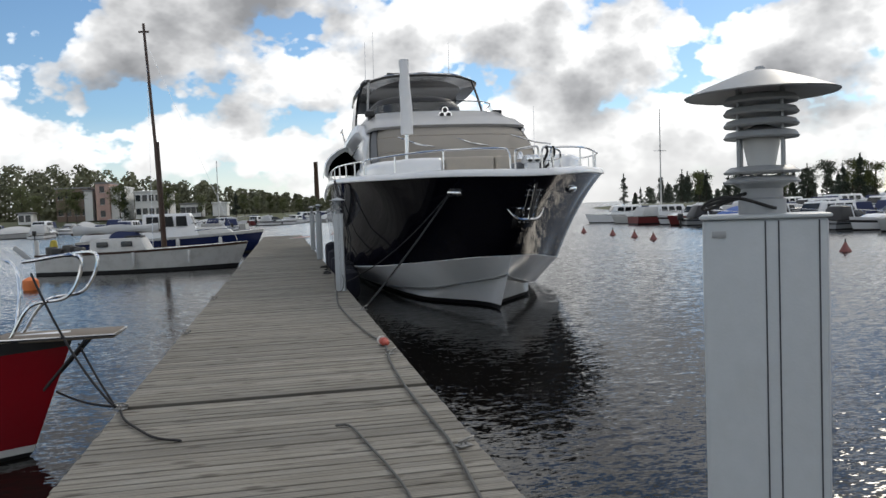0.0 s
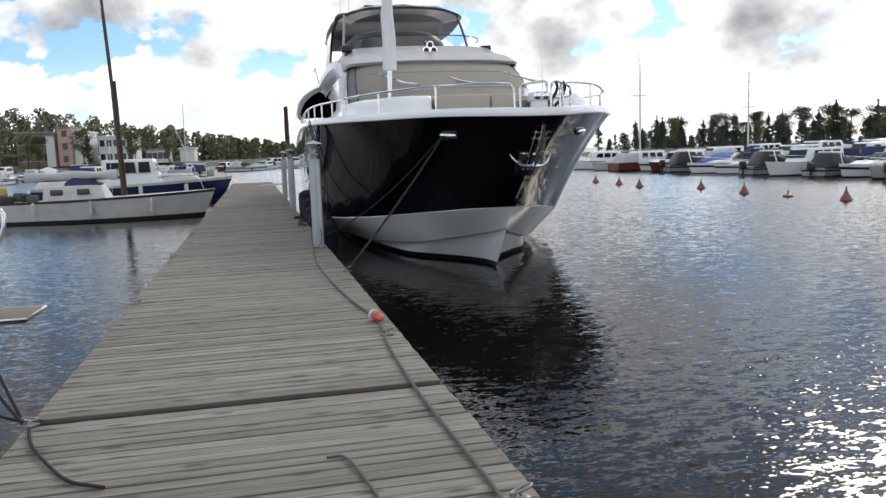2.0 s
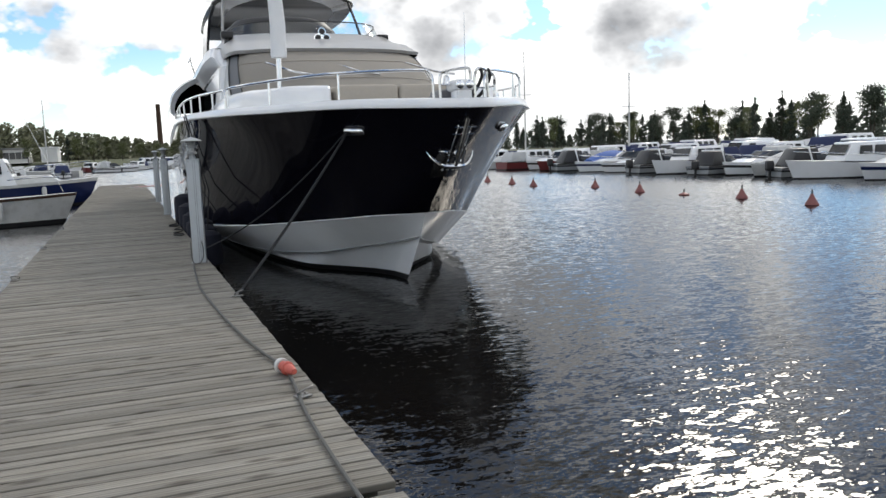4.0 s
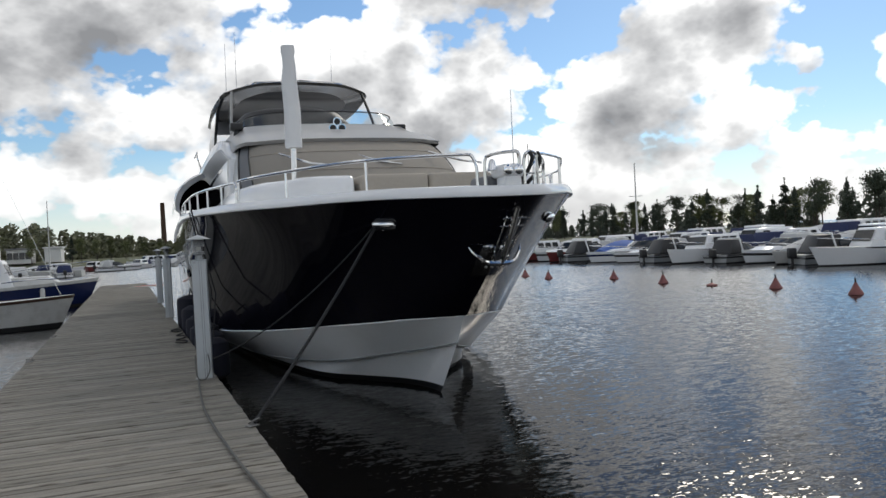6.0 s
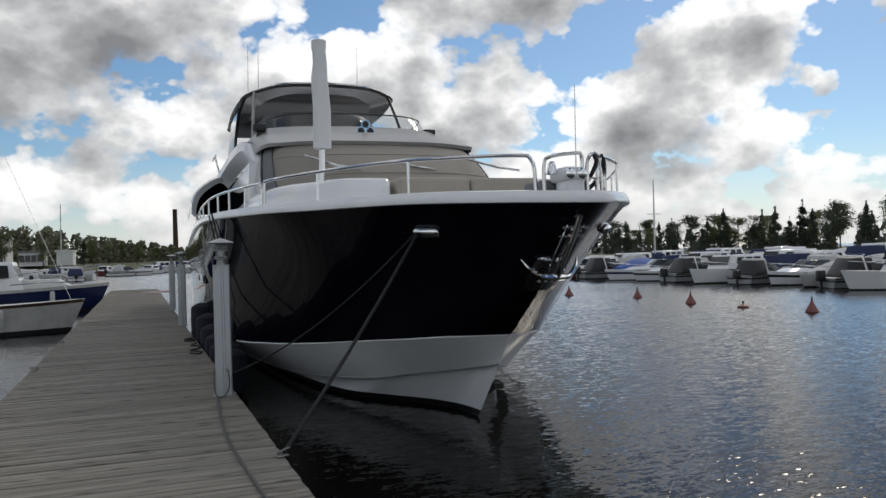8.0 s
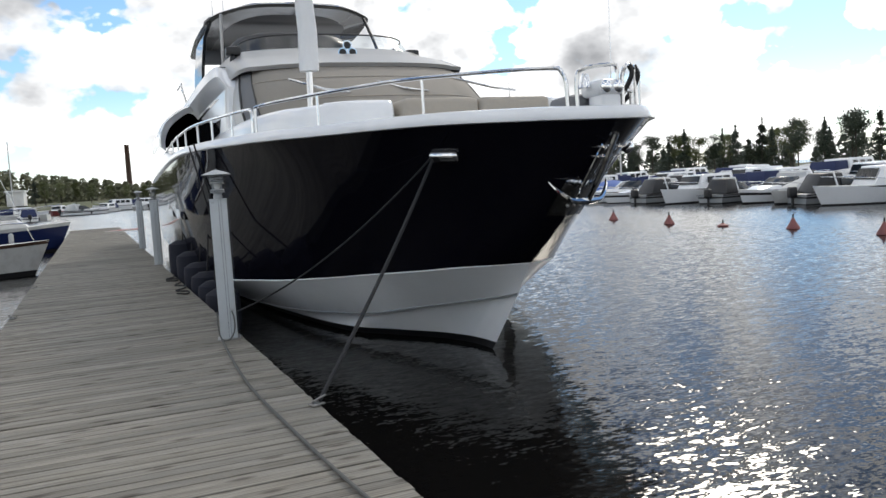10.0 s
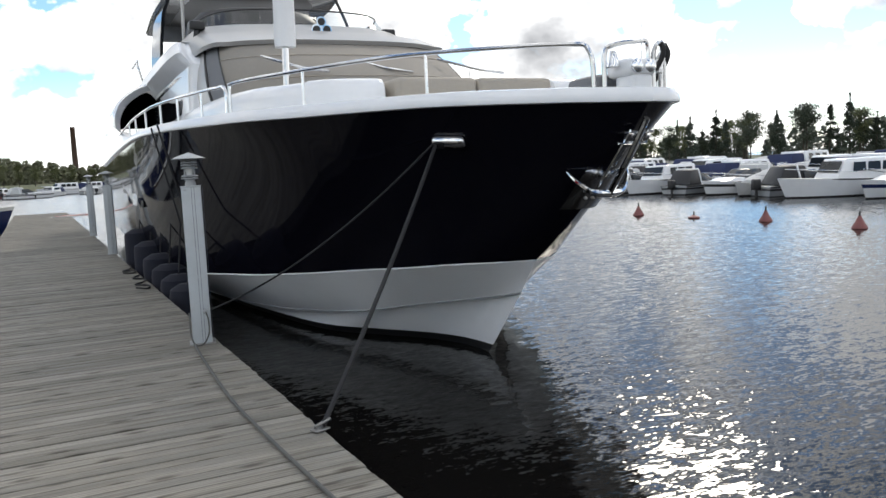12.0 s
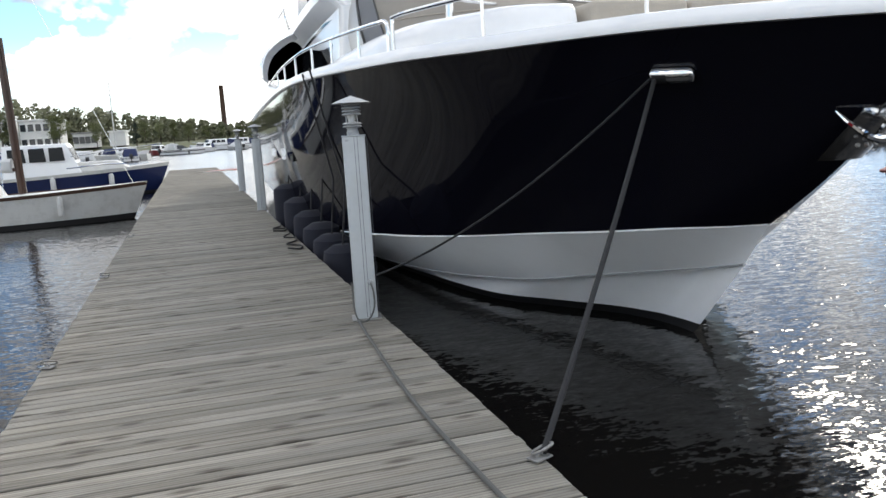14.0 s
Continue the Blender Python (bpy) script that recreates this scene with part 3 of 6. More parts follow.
part("foredeck", mirror_x(bm, xc), M["white"], yacht, "white foredeck")


def outline(pts, n):
    return [tuple(p) for p in spline(pts, n)]


def trunk(name, mat, label, levels, n=40, cap=True):
    """A rounded superstructure shell: levels of half outlines (h, y) from the centre front to the aft side, each with its z."""
    rows = []
    for z, pts in levels:
        half = [(xc(q[1]) - max(q[0], 0), q[1], z + (q[2] if len(q) > 2 else 0)) for q in outline(pts, n)]
        rows.append(half)
    bm = loft(bmesh.new(), rows)
    if cap:
        top = rows[-1]
        loft(bm, [top, [(xc(p[1]), p[1], p[2] + 0.01) for p in top]])
    return part(name, mirror_x(bm, xc), mat, yacht, label)


# raised white coamings on either side of the sun pad
for s in (-1, 1):
    rows = []
    for z, grow in ((2.0, 0.03), (2.28, 0.02), (2.37, -0.01), (2.42, -0.06), (2.435, -0.13)):
        base = [(0.97, 20.4), (0.97, 17.0), (0.98, 15.3), (1.16, 15.05), (1.6, 15.18), (2.02, 15.85), (2.28, 16.8), (2.36, 18.3), (2.36, 20.4)]
        row = []
        for k, (h, y) in enumerate(outline(base, 46)):
            side = -1 if k < 12 else (1 if k > 24 else 0)
            row.append((xc(y) + s * (h + side * grow * (0.3 if side < 0 else 1)), y - (grow if 8 < k < 30 else 0), z + 0.016 * (y - 15)))
        rows.append(row)
    bm = loft(bmesh.new(), rows)
    last = rows[-1]
    loft(bm, [last[:23], last[:22:-1]])
    bmesh.ops.recalc_face_normals(bm, faces=bm.faces)
    part("coaming", bm, M["white"], yacht, "white moulded coaming beside the sun pad")
    part("locker_lid", moved(boxed(-0.012, 0.012, -0.33, 0.33, -0.06, 0.06, 0.01), pose(xc(16.4) + s * 2.0, 16.4, 2.27, 0, 0, -14 * s)), M["white"], yacht, "white locker lid")
# the sun pad in sections
for y0, y1, z1, hw in ((14.95, 16.4, 2.43, 0.94), (16.45, 17.7, 2.52, 0.94)):
    for side in (-1, 1):
        x0, x1 = (xc(y0) - hw, xc(y0) - 0.006) if side < 0 else (xc(y0) + 0.006, xc(y0) + hw)
        part("sun_pad", boxed(x0, x1, y0, y1, 2.0, z1, 0.06, 3), M["pad"], yacht, "beige cushion")
# windscreen shell under its mesh cover
screen_rows = []
for z, pts in ((2.40, [(0, 17.3), (0.9, 17.45), (1.55, 18.0), (1.95, 19.0), (2.05, 20.4)]),
               (2.80, [(0, 17.9), (0.9, 18.02), (1.6, 18.5), (2.0, 19.3), (2.08, 20.6)]),
               (3.20, [(0, 18.75), (0.9, 18.85), (1.6, 19.2), (1.95, 19.8), (2.05, 20.9)]),
               (3.46, [(0, 19.35), (0.9, 19.42), (1.55, 19.7), (1.88, 20.2), (2.0, 21.2)])):
    screen_rows.append([(xc(q[1]) - max(q[0], 0), q[1], z) for q in outline(pts, 41)])
part("windscreen_cover", mirror_x(loft(bmesh.new(), [r[:28] for r in screen_rows]), xc), M["cover"], yacht, "beige mesh cover over the raked windscreen")
for sgn in (-1, 1):
    part("corner_cover", loft(bmesh.new(), [[(xc(p[1]) + sgn * (xc(p[1]) - p[0]), p[1], p[2]) for p in r[27:34]] for r in screen_rows]), M["grey_cover"], yacht, "grey canvas over the corner window")
for sgn in (-1, 1):
    part("side_cover", loft(bmesh.new(), [[(xc(p[1]) + sgn * (xc(p[1]) - p[0]), p[1], p[2]) for p in r[33:]] for r in screen_rows]), M["silver"], yacht, "pale silver cover over the side window")
for sgn in (-1, 1):
    for col, r in ((27, 0.012), (33, 0.022)):
        strip = [(xc(q[col][1]) + sgn * (xc(q[col][1]) - q[col][0] + 0.006), q[col][1] - 0.006, q[col][2]) for q in screen_rows]
        part("cover_edge", tubed([tuple(p) for p in spline(strip, 14)], r, 6), M["black"], yacht, "dark edge binding of the cover")
# seams and folds across the beige cover
for f, z in ((0.34, 2.80), (0.72, 3.20)):
    k = 1 if z < 3 else 2
    seam = [(p[0], p[1] - 0.006, p[2] + 0.003) for p in screen_rows[k][:28]]
    part("cover_seam", mirror_x(tubed(seam, 0.007, 5), xc), M["pad"], yacht, "stitched seam of the cover")
# silver brow in front of the flybridge
trunk("brow", M["silver"], "silver-grey moulded flybridge front", [
    (3.44, [(0, 19.30), (0.95, 19.37), (1.62, 19.67), (2.0, 20.3), (2.08, 24.0)]),
    (3.50, [(0, 19.26), (0.95, 19.33), (1.64, 19.64), (2.02, 20.3), (2.1, 24.0)]),
    (3.74, [(0, 20.0), (0.95, 20.08), (1.62, 20.4), (2.0, 21.0), (2.1, 24.0)]),
    (3.90, [(0, 20.75), (0.95, 20.85), (1.6, 21.2), (1.92, 21.7), (2.05, 24.0)]),
    (4.06, [(0, 21.15), (0.95, 21.25), (1.5, 21.5), (1.82, 22.0), (1.95, 24.0)])])
# clear flybridge screen with its dark rim
rows, rim = [], []
for z, dy, sh in ((4.02, 0.0, 1.0), (4.22, 0.22, 0.98), (4.34, 0.36, 0.965)):
    rows.append([(xc(q[1]) - q[0] * sh, q[1] + dy, z) for q in outline([(0, 20.95), (0.9, 21.05), (1.4, 21.35), (1.66, 21.9), (1.76, 22.9)], 30)])
ob = part("fly_screen", mirror_x(loft(bmesh.new(), rows), xc), M["glass"], yacht, "clear curved flybridge windscreen")
ob.visible_shadow = False
full = rows[-1][::-1] + [(2 * xc(p[1]) - p[0], p[1], p[2]) for p in rows[-1][1:]]
part("screen_rim", tubed(full, 0.014, 6), M["black"], yacht, "dark rim on the screen")
# main deck house aft of the screen
trunk("deck_house", M["white"], "white deck house", [
    (2.05, [(0, 20.2), (1.2, 20.3), (2.05, 20.6), (2.25, 22), (2.3, 31.0)]),
    (3.3, [(0, 20.2), (1.2, 20.3), (2.0, 20.6), (2.15, 22), (2.2, 31.0)]),
    (3.52, [(0, 20.4), (1.2, 20.5), (2.05, 21.0), (2.35, 22), (2.4, 31.0)]),
    (3.75, [(0, 20.6), (1.2, 20.7), (2.0, 21.4), (2.3, 22.4), (2.35, 31.0)])])
for s in (-1, 1):
    bm = bmesh.new()
    a = [(xc(y) + s * (h + 0.02), y, z) for y, h, z in ((20.6, 2.03, 2.75), (22.0, 2.22, 2.55), (27.5, 2.29, 2.5), (27.5, 2.22, 3.15), (22.3, 2.18, 3.25), (21.0, 2.08, 3.2))]
    bm.faces.new([bm.verts.new(p) for p in a])
    bmesh.ops.solidify(bm, geom=bm.faces[:], thickness=0.02)
    part("side_window", bm, M["dark_glass"], yacht, "dark tinted side window")
    # rounded hood over the side deck with a dark oval opening
    rows = []
    for y, lift, out in ((25.75, -0.10, -0.10), (25.62, -0.02, 0.0), (25.8, 0.02, 0.02), (26.6, 0.06, 0.02), (28.0, 0.08, 0.0), (31.0, 0.08, 0.0)):
        rows.append([(xc(y) + s * (h + out * min(1, (h - 1.8) / 0.6)), y + (0.55 if h < 2.3 else 0.0) * (2.3 - min(h, 2.3)) * -2, z + lift) for h, z in spline([(1.95, 3.62), (2.25, 3.56), (2.6, 3.43), (2.92, 3.18), (3.06, 2.88), (3.06, 2.62)], 18)])
    bm = loft(bmesh.new(), rows)
    bmesh.ops.recalc_face_normals(bm, faces=bm.faces)
    part("wing", bm, M["white"], yacht, "white rounded hood over the side deck")
    # flat dark sheet that stands in for the shade inside the opening
    bm = bmesh.new()
    oval = spline([(2.12, 2.62), (2.14, 3.05), (2.3, 3.34), (2.6, 3.34), (2.9, 3.1), (3.0, 2.75), (2.98, 2.6)], 22)
    bm.faces.new([bm.verts.new((xc(25.8) + s * h, 25.82, z)) for h, z in oval])
    bmesh.ops.solidify(bm, geom=bm.faces[:], thickness=0.04)
    part("wing_opening", bm, M["dark_glass"], yacht, "dark sheet for the shade inside the side deck opening")
    # white bulwark that rises aft along the side deck
    rows = []
    for h_in, dz in ((0.0, 0.0), (0.03, 0.5), (0.10, 0.97), (0.20, 1.0), (0.26, 0.9)):
        rows.append([(xc(y) + s * (hb - h_in), y, 2.16 + dz * up) for y, hb, up in ((21.5, 3.0, 0.02), (23.0, 3.02, 0.10), (24.6, 3.03, 0.24), (26.0, 3.04, 0.40), (31.0, 3.0, 0.46))])
    bm = loft(bmesh.new(), rows)
    bmesh.ops.recalc_face_normals(bm, faces=bm.faces)
    part("bulwark", bm, M["white"], yacht, "white bulwark beside the side deck")
    # small steel rail on the boat deck
    part("boat_deck_rail", tubed([tuple(p) for p in spline([(xc(27) + s * 2.3, 27.0, 3.6), (xc(27) + s * 2.42, 27.0, 4.1), (xc(27) + s * 2.4, 27.2, 4.22), (xc(28) + s * 2.4, 28.6, 4.24)], 16)], 0.02, 6), M["steel"], yacht, "small steel rail on the boat deck")
    # hull windows
    for y0, y1 in ((21.5, 23.4), (24.2, 26.2)):
        bm = boxed(-0.012, 0.012, y0, y1, 1.05, 1.45, 0.01)
        moved(bm, Matrix.Translation((xc((y0 + y1) / 2) + s * 2.965, 0, 0)))
        part("hull_window", bm, M["dark_glass"], yacht, "dark hull window")
# hardtop on its pillars
rows = []
for z, pts in ((5.33, [(0, 24.2, 0.15), (0.9, 24.3, 0.13), (1.42, 24.6, 0.06), (1.72, 25.1, -0.02), (1.88, 27.0, -0.08), (1.84, 29.6, -0.12)]),
               (5.39, [(0, 24.15, 0.15), (0.9, 24.25, 0.13), (1.45, 24.56, 0.06), (1.78, 25.08, -0.02), (1.92, 27.0, -0.08), (1.88, 29.6, -0.12)]),
               (5.46, [(0, 24.3, 0.15), (0.9, 24.4, 0.13), (1.36, 24.72, 0.06), (1.66, 25.25, -0.02), (1.86, 27.0, -0.08), (1.84, 29.5, -0.12)])):
    rows.append([(xc(q[1]) - 1.03 * max(q[0], 0), q[1], z + q[2]) for q in outline(pts, 30)])
under = [(xc(p[1]) - (xc(p[1]) - p[0]) * 0.78, 24.9 + (p[1] - 24.2) * 0.9, p[2] - 0.02) for p in rows[0]]
top = [(xc(p[1]), p[1], p[2] + 0.02) for p in rows[-1]]
part("hardtop", mirror_x(loft(bmesh.new(), [under] + rows + [top]), xc), M["gloss_grey"], yacht, "glossy grey hardtop over the flybridge")
bm = bmesh.new()
loft(bm, [under, [(xc(p[1]), p[1], p[2]) for p in under]])
part("hardtop_lining", mirror_x(bm, xc), M["lining"], yacht, "dark grey lining under the hardtop")
for lx in (-1.0, -0.35, 0.4, 1.0):
    part("down_light", lathed([(0, 0), (0.05, 0), (0.055, 0.012), (0, 0.02)], 12, (xc(25.3) + lx, 25.3, 5.40)), M["chrome"], yacht, "small chromed lamp in the lining")
for s in (-1, 1):
    rows = []
    for y, h, z, w in ((25.9, 2.1, 3.7, 0.35), (25.9, 2.05, 4.4, 0.30), (25.7, 1.98, 5.0, 0.26), (25.5, 1.84, 5.34, 0.3)):
        rows.append([(xc(y) + s * h, y - w, z), (xc(y) + s * (h - 0.07), y - w, z), (xc(y) + s * (h - 0.07), y + 1.3, z), (xc(y) + s * h, y + 1.3, z)])
    bm = loft(bmesh.new(), rows, True, True)
    bmesh.ops.recalc_face_normals(bm, faces=bm.faces)
    if s < 0:
        part("side_screen", bm, M["dark_glass"], yacht, "dark side screen beside the helm")
    else:
        bm.free()
    part("pillar", tubed([(xc(23.6) + s * 1.80, 23.7, 3.9), (xc(24) + s * 1.70, 24.3, 4.8), (xc(24) + s * 1.62, 24.7, 5.38)], 0.035, 8), M["silver"] if s < 0 else M["black"], yacht, "hardtop pillar")
part("rear_canvas", boxed(xc(28) - 1.85, xc(28) + 1.75, 28.2, 28.4, 4.86, 5.36, 0.04), M["grey_cover"], yacht, "rolled grey canvas at the back of the hardtop")
bm = bmesh.new()
rows = []
for zz, w, d in ((3.95, 1.45, 0.6), (4.45, 1.35, 0.52), (4.68, 1.1, 0.45), (4.77, 0.75, 0.35), (4.79, 0.3, 0.2)):
    rows.append([(xc(22.7) - 0.35 + w * math.copysign(abs(math.cos(a)) ** 0.6, math.cos(a)), 23.7 + d * math.sin(a), zz) for a in np.linspace(0, 2 * math.pi, 20, endpoint=False)])
part("helm_cover", loft(bm, rows, True, True), M["black"], yacht, "black cover over the helm console")
# scanner, domes and aerials on the hardtop
radar = part("radar_base", lathed([(0, 0), (0.14, 0), (0.12, 0.16), (0.10, 0.2), (0, 0.2)], 20, (xc(24) - 0.42, 25.8, 5.50)), M["black"], yacht, "black scanner foot")
part("scanner", moved(boxed(-0.52, 0.52, -0.05, 0.05, 0.0, 0.09, 0.02), pose(xc(24) - 0.42, 25.8, 5.76, 0, 0, 8)), M["black"], radar, "dark open-array radar bar")
for dx, dy, r in ((-1.38, 27.6, 0.34), (0.95, 27.6, 0.26)):
    part("dome", lathed([(0, 0), (r * 0.8, 0), (r, 0.12), (r, 0.25), (r * 0.85, 0.42), (r * 0.5, 0.52), (0, 0.55)], 24, (xc(26) + dx, dy, 5.40)), M["black"], yacht, "dark satellite dome")
for dx, dy, h in ((-1.6, 26.5, 1.6), (-1.3, 26.8, 2.0), (1.0, 25.5, 1.4)):
    part("aerial", tubed([(xc(26) + dx, dy, 5.38), (xc(26) + dx + 0.03, dy, 5.4 + h)], 0.012, 5, 0.005), M["white"], yacht)
part("mast_light", lathed([(0, 0), (0.04, 0), (0.04, 0.22), (0.07, 0.24), (0.05, 0.32), (0, 0.34)], 14, (xc(24) + 0.15, 25.9, 5.56)), M["black"], yacht)
# horn and searchlights
horn = part("horn_foot", boxed(xc(20.8) - 0.12, xc(20.8) + 0.12, 20.68, 20.8, 3.74, 3.81, 0.01), M["chrome"], yacht)
for dx, dz in ((-0.09, 0.0), (0.09, 0.0), (0.0, 0.13)):
    bm = lathed([(0.085, 0), (0.078, 0.01), (0.04, 0.08), (0.024, 0.2), (0.02, 0.3), (0, 0.3)], 18)
    part("horn", moved(bm, pose(xc(20.7) + dx, 20.5, 3.87 + dz, -90, 0, 0)), M["chrome"], horn, "chrome trumpet horn")
    # the horn is capped: a black disc paints the shade of its hollow
    part("horn_mouth", moved(lathed([(0, -0.004), (0.064, -0.004), (0.066, 0.004), (0, 0.006)], 18), pose(xc(20.7) + dx, 20.5, 3.87 + dz, -90, 0, 0)), M["black"], horn, "black disc for the shade in the horn mouth")
for lx, ly in ((2.20, 21.5), (5.74, 21.7)):
    lamp = part("searchlight_foot", lathed([(0, 0), (0.07, 0), (0.05, 0.12), (0, 0.12)], 14, (lx, ly, 3.86)), M["black"], yacht)
    part("searchlight", boxed(lx - 0.13, lx + 0.13, ly - 0.1, ly + 0.1, 3.97, 4.12, 0.03), M["black"], lamp, "black searchlight")
# wipers
for hx in (-1.45, -0.2, 1.3):
    part("wiper", tubed([(xc(19) + hx, 18.75, 3.16), (xc(18.4) + hx + 0.42, 18.15, 2.93), (xc(18.2) + hx + 0.75, 17.98, 2.86)], 0.022, 6), M["steel"], yacht, "steel windscreen wiper")
# crane post in its white sleeve
part("crane_post", tubed([(2.63, 17.72, 2.4), (2.65, 17.72, 3.2)], 0.045, 10), M["steel"], yacht, "steel crane post")
rows = []
for z, w, o in ((3.13, 0.135, 0.0), (3.2, 0.14, 0.0), (3.7, 0.135, 0.01), (4.2, 0.125, -0.015), (4.45, 0.105, 0.0), (4.6, 0.10, -0.01), (4.68, 0.115, -0.01), (4.77, 0.11, -0.01)):
    rows.append([(2.655 + o + w * math.copysign(abs(math.cos(a)) ** 0.7, math.cos(a)), 17.72 + 0.11 * math.sin(a), z) for a in np.linspace(0, 2 * math.pi, 16, endpoint=False)])
part("crane_sleeve", loft(bmesh.new(), rows, True, True), M["canvas_white"], yacht, "white canvas sleeve round the crane arm")


def topside(y, z, s):
    """A point of the topside at that station and height, the direction along the hull and the outward normal."""
    best = None
    for i in range(1, N - 1):
        for k in range(41):
            f = k / 40
            q = S["stripe"][i] * (1 - f) * (1 - 2 * f) + S["mid"][i] * 4 * f * (1 - f) + S["sheer"][i] * f * (2 * f - 1)
            d = abs(q[1] - y) + abs(q[2] - z)
            if best is None or d < best[0]:
                best = (d, i, f)
    _, i, f = best

    def at(i, f):
        q = S["stripe"][i] * (1 - f) * (1 - 2 * f) + S["mid"][i] * 4 * f * (1 - f) + S["sheer"][i] * f * (2 * f - 1)
        return Vector((xc(q[1]) + s * q[0], q[1], q[2]))
    along = (at(i + 1, f) - at(i - 1, f)).normalized()
    up = (at(i, min(1, f + 0.05)) - at(i, f - 0.05)).normalized()
    n = along.cross(up).normalized()
    if n.x * s < 0:
        n = -n
    return at(i, f), along, n


# steel guard rails: each post a part
def toe(i, inset=0.09):
    q = S["sheer"][i]
    t = S["sheer"][min(i + 1, N - 1)] - S["sheer"][max(i - 1, 0)]
    nrm = np.array((t[1], -t[0], 0.0))
    nrm /= np.linalg.norm(nrm) + 1e-9
    p = q - nrm * inset
    return np.array((max(p[0], 0.0), p[1], q[2] + 0.12))


def toe_at(y, inset=0.09):
    ks = [toe(i, inset) for i in range(2, N)]
    for a, b in zip(ks, ks[1:]):
        if a[1] <= y <= b[1]:
            f = (y - a[1]) / (b[1] - a[1] + 1e-9)
            return a * (1 - f) + b * f
    return ks[-1] if y > ks[-1][1] else ks[0]


def side_pt(p, s):
    return Vector((xc(p[1]) + s * p[0], p[1], p[2]))


for s in (-1, 1):
    def rail_pt(y, h):
        return side_pt(toe_at(y) + np.array((0, 0, h)), s)
    ys = [12.44, 12.46, 12.62, 13.56, 14.2, 14.9, 15.6, 15.98]
    hs = [0.0, 0.28, 0.335, 0.34, 0.34, 0.33, 0.31, 0.30]
    top = [rail_pt(y, h) for y, h in zip(ys, hs)] + [rail_pt(16.02, 0.26), rail_pt(16.02, 0.0)]
    part("guard_rail", tubed([tuple(p) for p in spline([tuple(v) for v in top], 60)], 0.019, 8), M["steel"], yacht, "polished steel guard rail")
    for y, h in ((13.56, 0.33), (14.85, 0.32)):
        part("rail_post", tubed([rail_pt(y, 0.0), rail_pt(y, h)], 0.015, 8), M["steel"], yacht)
    top = [rail_pt(16.12, 0.0), rail_pt(16.14, 0.26)] + [rail_pt(y, 0.29) for y in (16.4, 17.0, 18.0, 19.0, 20.0, 22.0, 24.0, 26.0)]
    part("guard_rail", tubed([tuple(p) for p in spline([tuple(v) for v in top], 60)], 0.019, 8), M["steel"], yacht, "polished steel guard rail")
    for y in (16.9, 17.9, 18.9, 20.2, 21.6, 23.0):
        part("rail_post", tubed([rail_pt(y, 0.0), rail_pt(y, 0.29)], 0.015, 8), M["steel"], yacht)
    # pulpit hoops at the bow
    if s < 0:
        pul = [(xc(12) - 0.25, 12.40, 2.03), (xc(12) - 0.25, 12.39, 2.30), (xc(12) - 0.19, 12.36, 2.36), (xc(12) + 0.0, 12.32, 2.385), (xc(12) + 0.10, 12.32, 2.375), (xc(12) + 0.11, 12.33, 2.2), (xc(12) + 0.11, 12.34, 2.03)]
    else:
        pul = [(xc(12) + 0.17, 12.34, 2.03), (xc(12) + 0.17, 12.33, 2.3), (xc(12) + 0.22, 12.32, 2.385), (xc(12) + 0.38, 12.45, 2.375), (xc(12) + 0.58, 12.70, 2.34), (xc(12) + 0.63, 12.78, 2.26), (xc(12) + 0.63, 12.78, 2.04)]
        part("mid_rail", tubed([tuple(p) for p in spline([(xc(12) + 0.17, 12.34, 2.16), (xc(12) + 0.38, 12.47, 2.17), (xc(12) + 0.63, 12.78, 2.22)], 14)], 0.011, 6), M["steel"], yacht)
        part("pulpit_post", tubed([(xc(12) + 0.38, 12.45, 2.37), (xc(12) + 0.40, 12.47, 2.04)], 0.016, 8), M["steel"], yacht)
        for q in ((0.24, 12.34), (0.40, 12.47)):
            part("strap", tubed([tuple(p) for p in spline([(xc(12) + q[0], q[1], 2.40), (xc(12) + q[0] + 0.02, q[1] - 0.02, 2.30), (xc(12) + q[0] - 0.03, q[1] + 0.05, 2.15), (xc(12) + q[0] - 0.1, q[1] + 0.1, 2.06)], 14)], 0.022, 7), M["rubber"], yacht, "black strap tied to the rail")
    part("pulpit", tubed([tuple(p) for p in spline(pul, 40)], 0.019, 8), M["steel"], yacht, "polished steel pulpit hoop")
    # fairlead set in the topside
    c, along, outward = topside(13.54, 1.72, s)
    T = Matrix.Translation(c + outward * 0.012) @ Matrix((along, outward.cross(along), outward)).transposed().to_4x4()
    flead = part("fairlead", moved(boxed(-0.16, 0.16, -0.06, 0.06, -0.04, 0.055, 0.045, 4), T), M["chrome"], yacht, "polished fairlead in the topside")
    k = 1 if s < 0 else -1
    # no hole is cut: a black block paints the shade of the opening
    part("mouth", moved(boxed(min(0.02 * k, 0.135 * k), max(0.02 * k, 0.135 * k), -0.04, 0.04, 0.0, 0.058, 0.018, 2), T), M["black"], flead, "black block for the shaded opening")
# bow light on a white pedestal, aerial and bell
bx, by = xc(12.2), 12.34
post = part("bow_light_post", boxed(bx - 0.10, bx + 0.10, by - 0.09, by + 0.14, 1.97, 2.14, 0.035, 3), M["white"], yacht, "white moulded bow light post")
part("light_housing", boxed(bx - 0.13, bx + 0.13, by - 0.10, by + 0.22, 2.12, 2.26, 0.05, 3), M["white"], post)
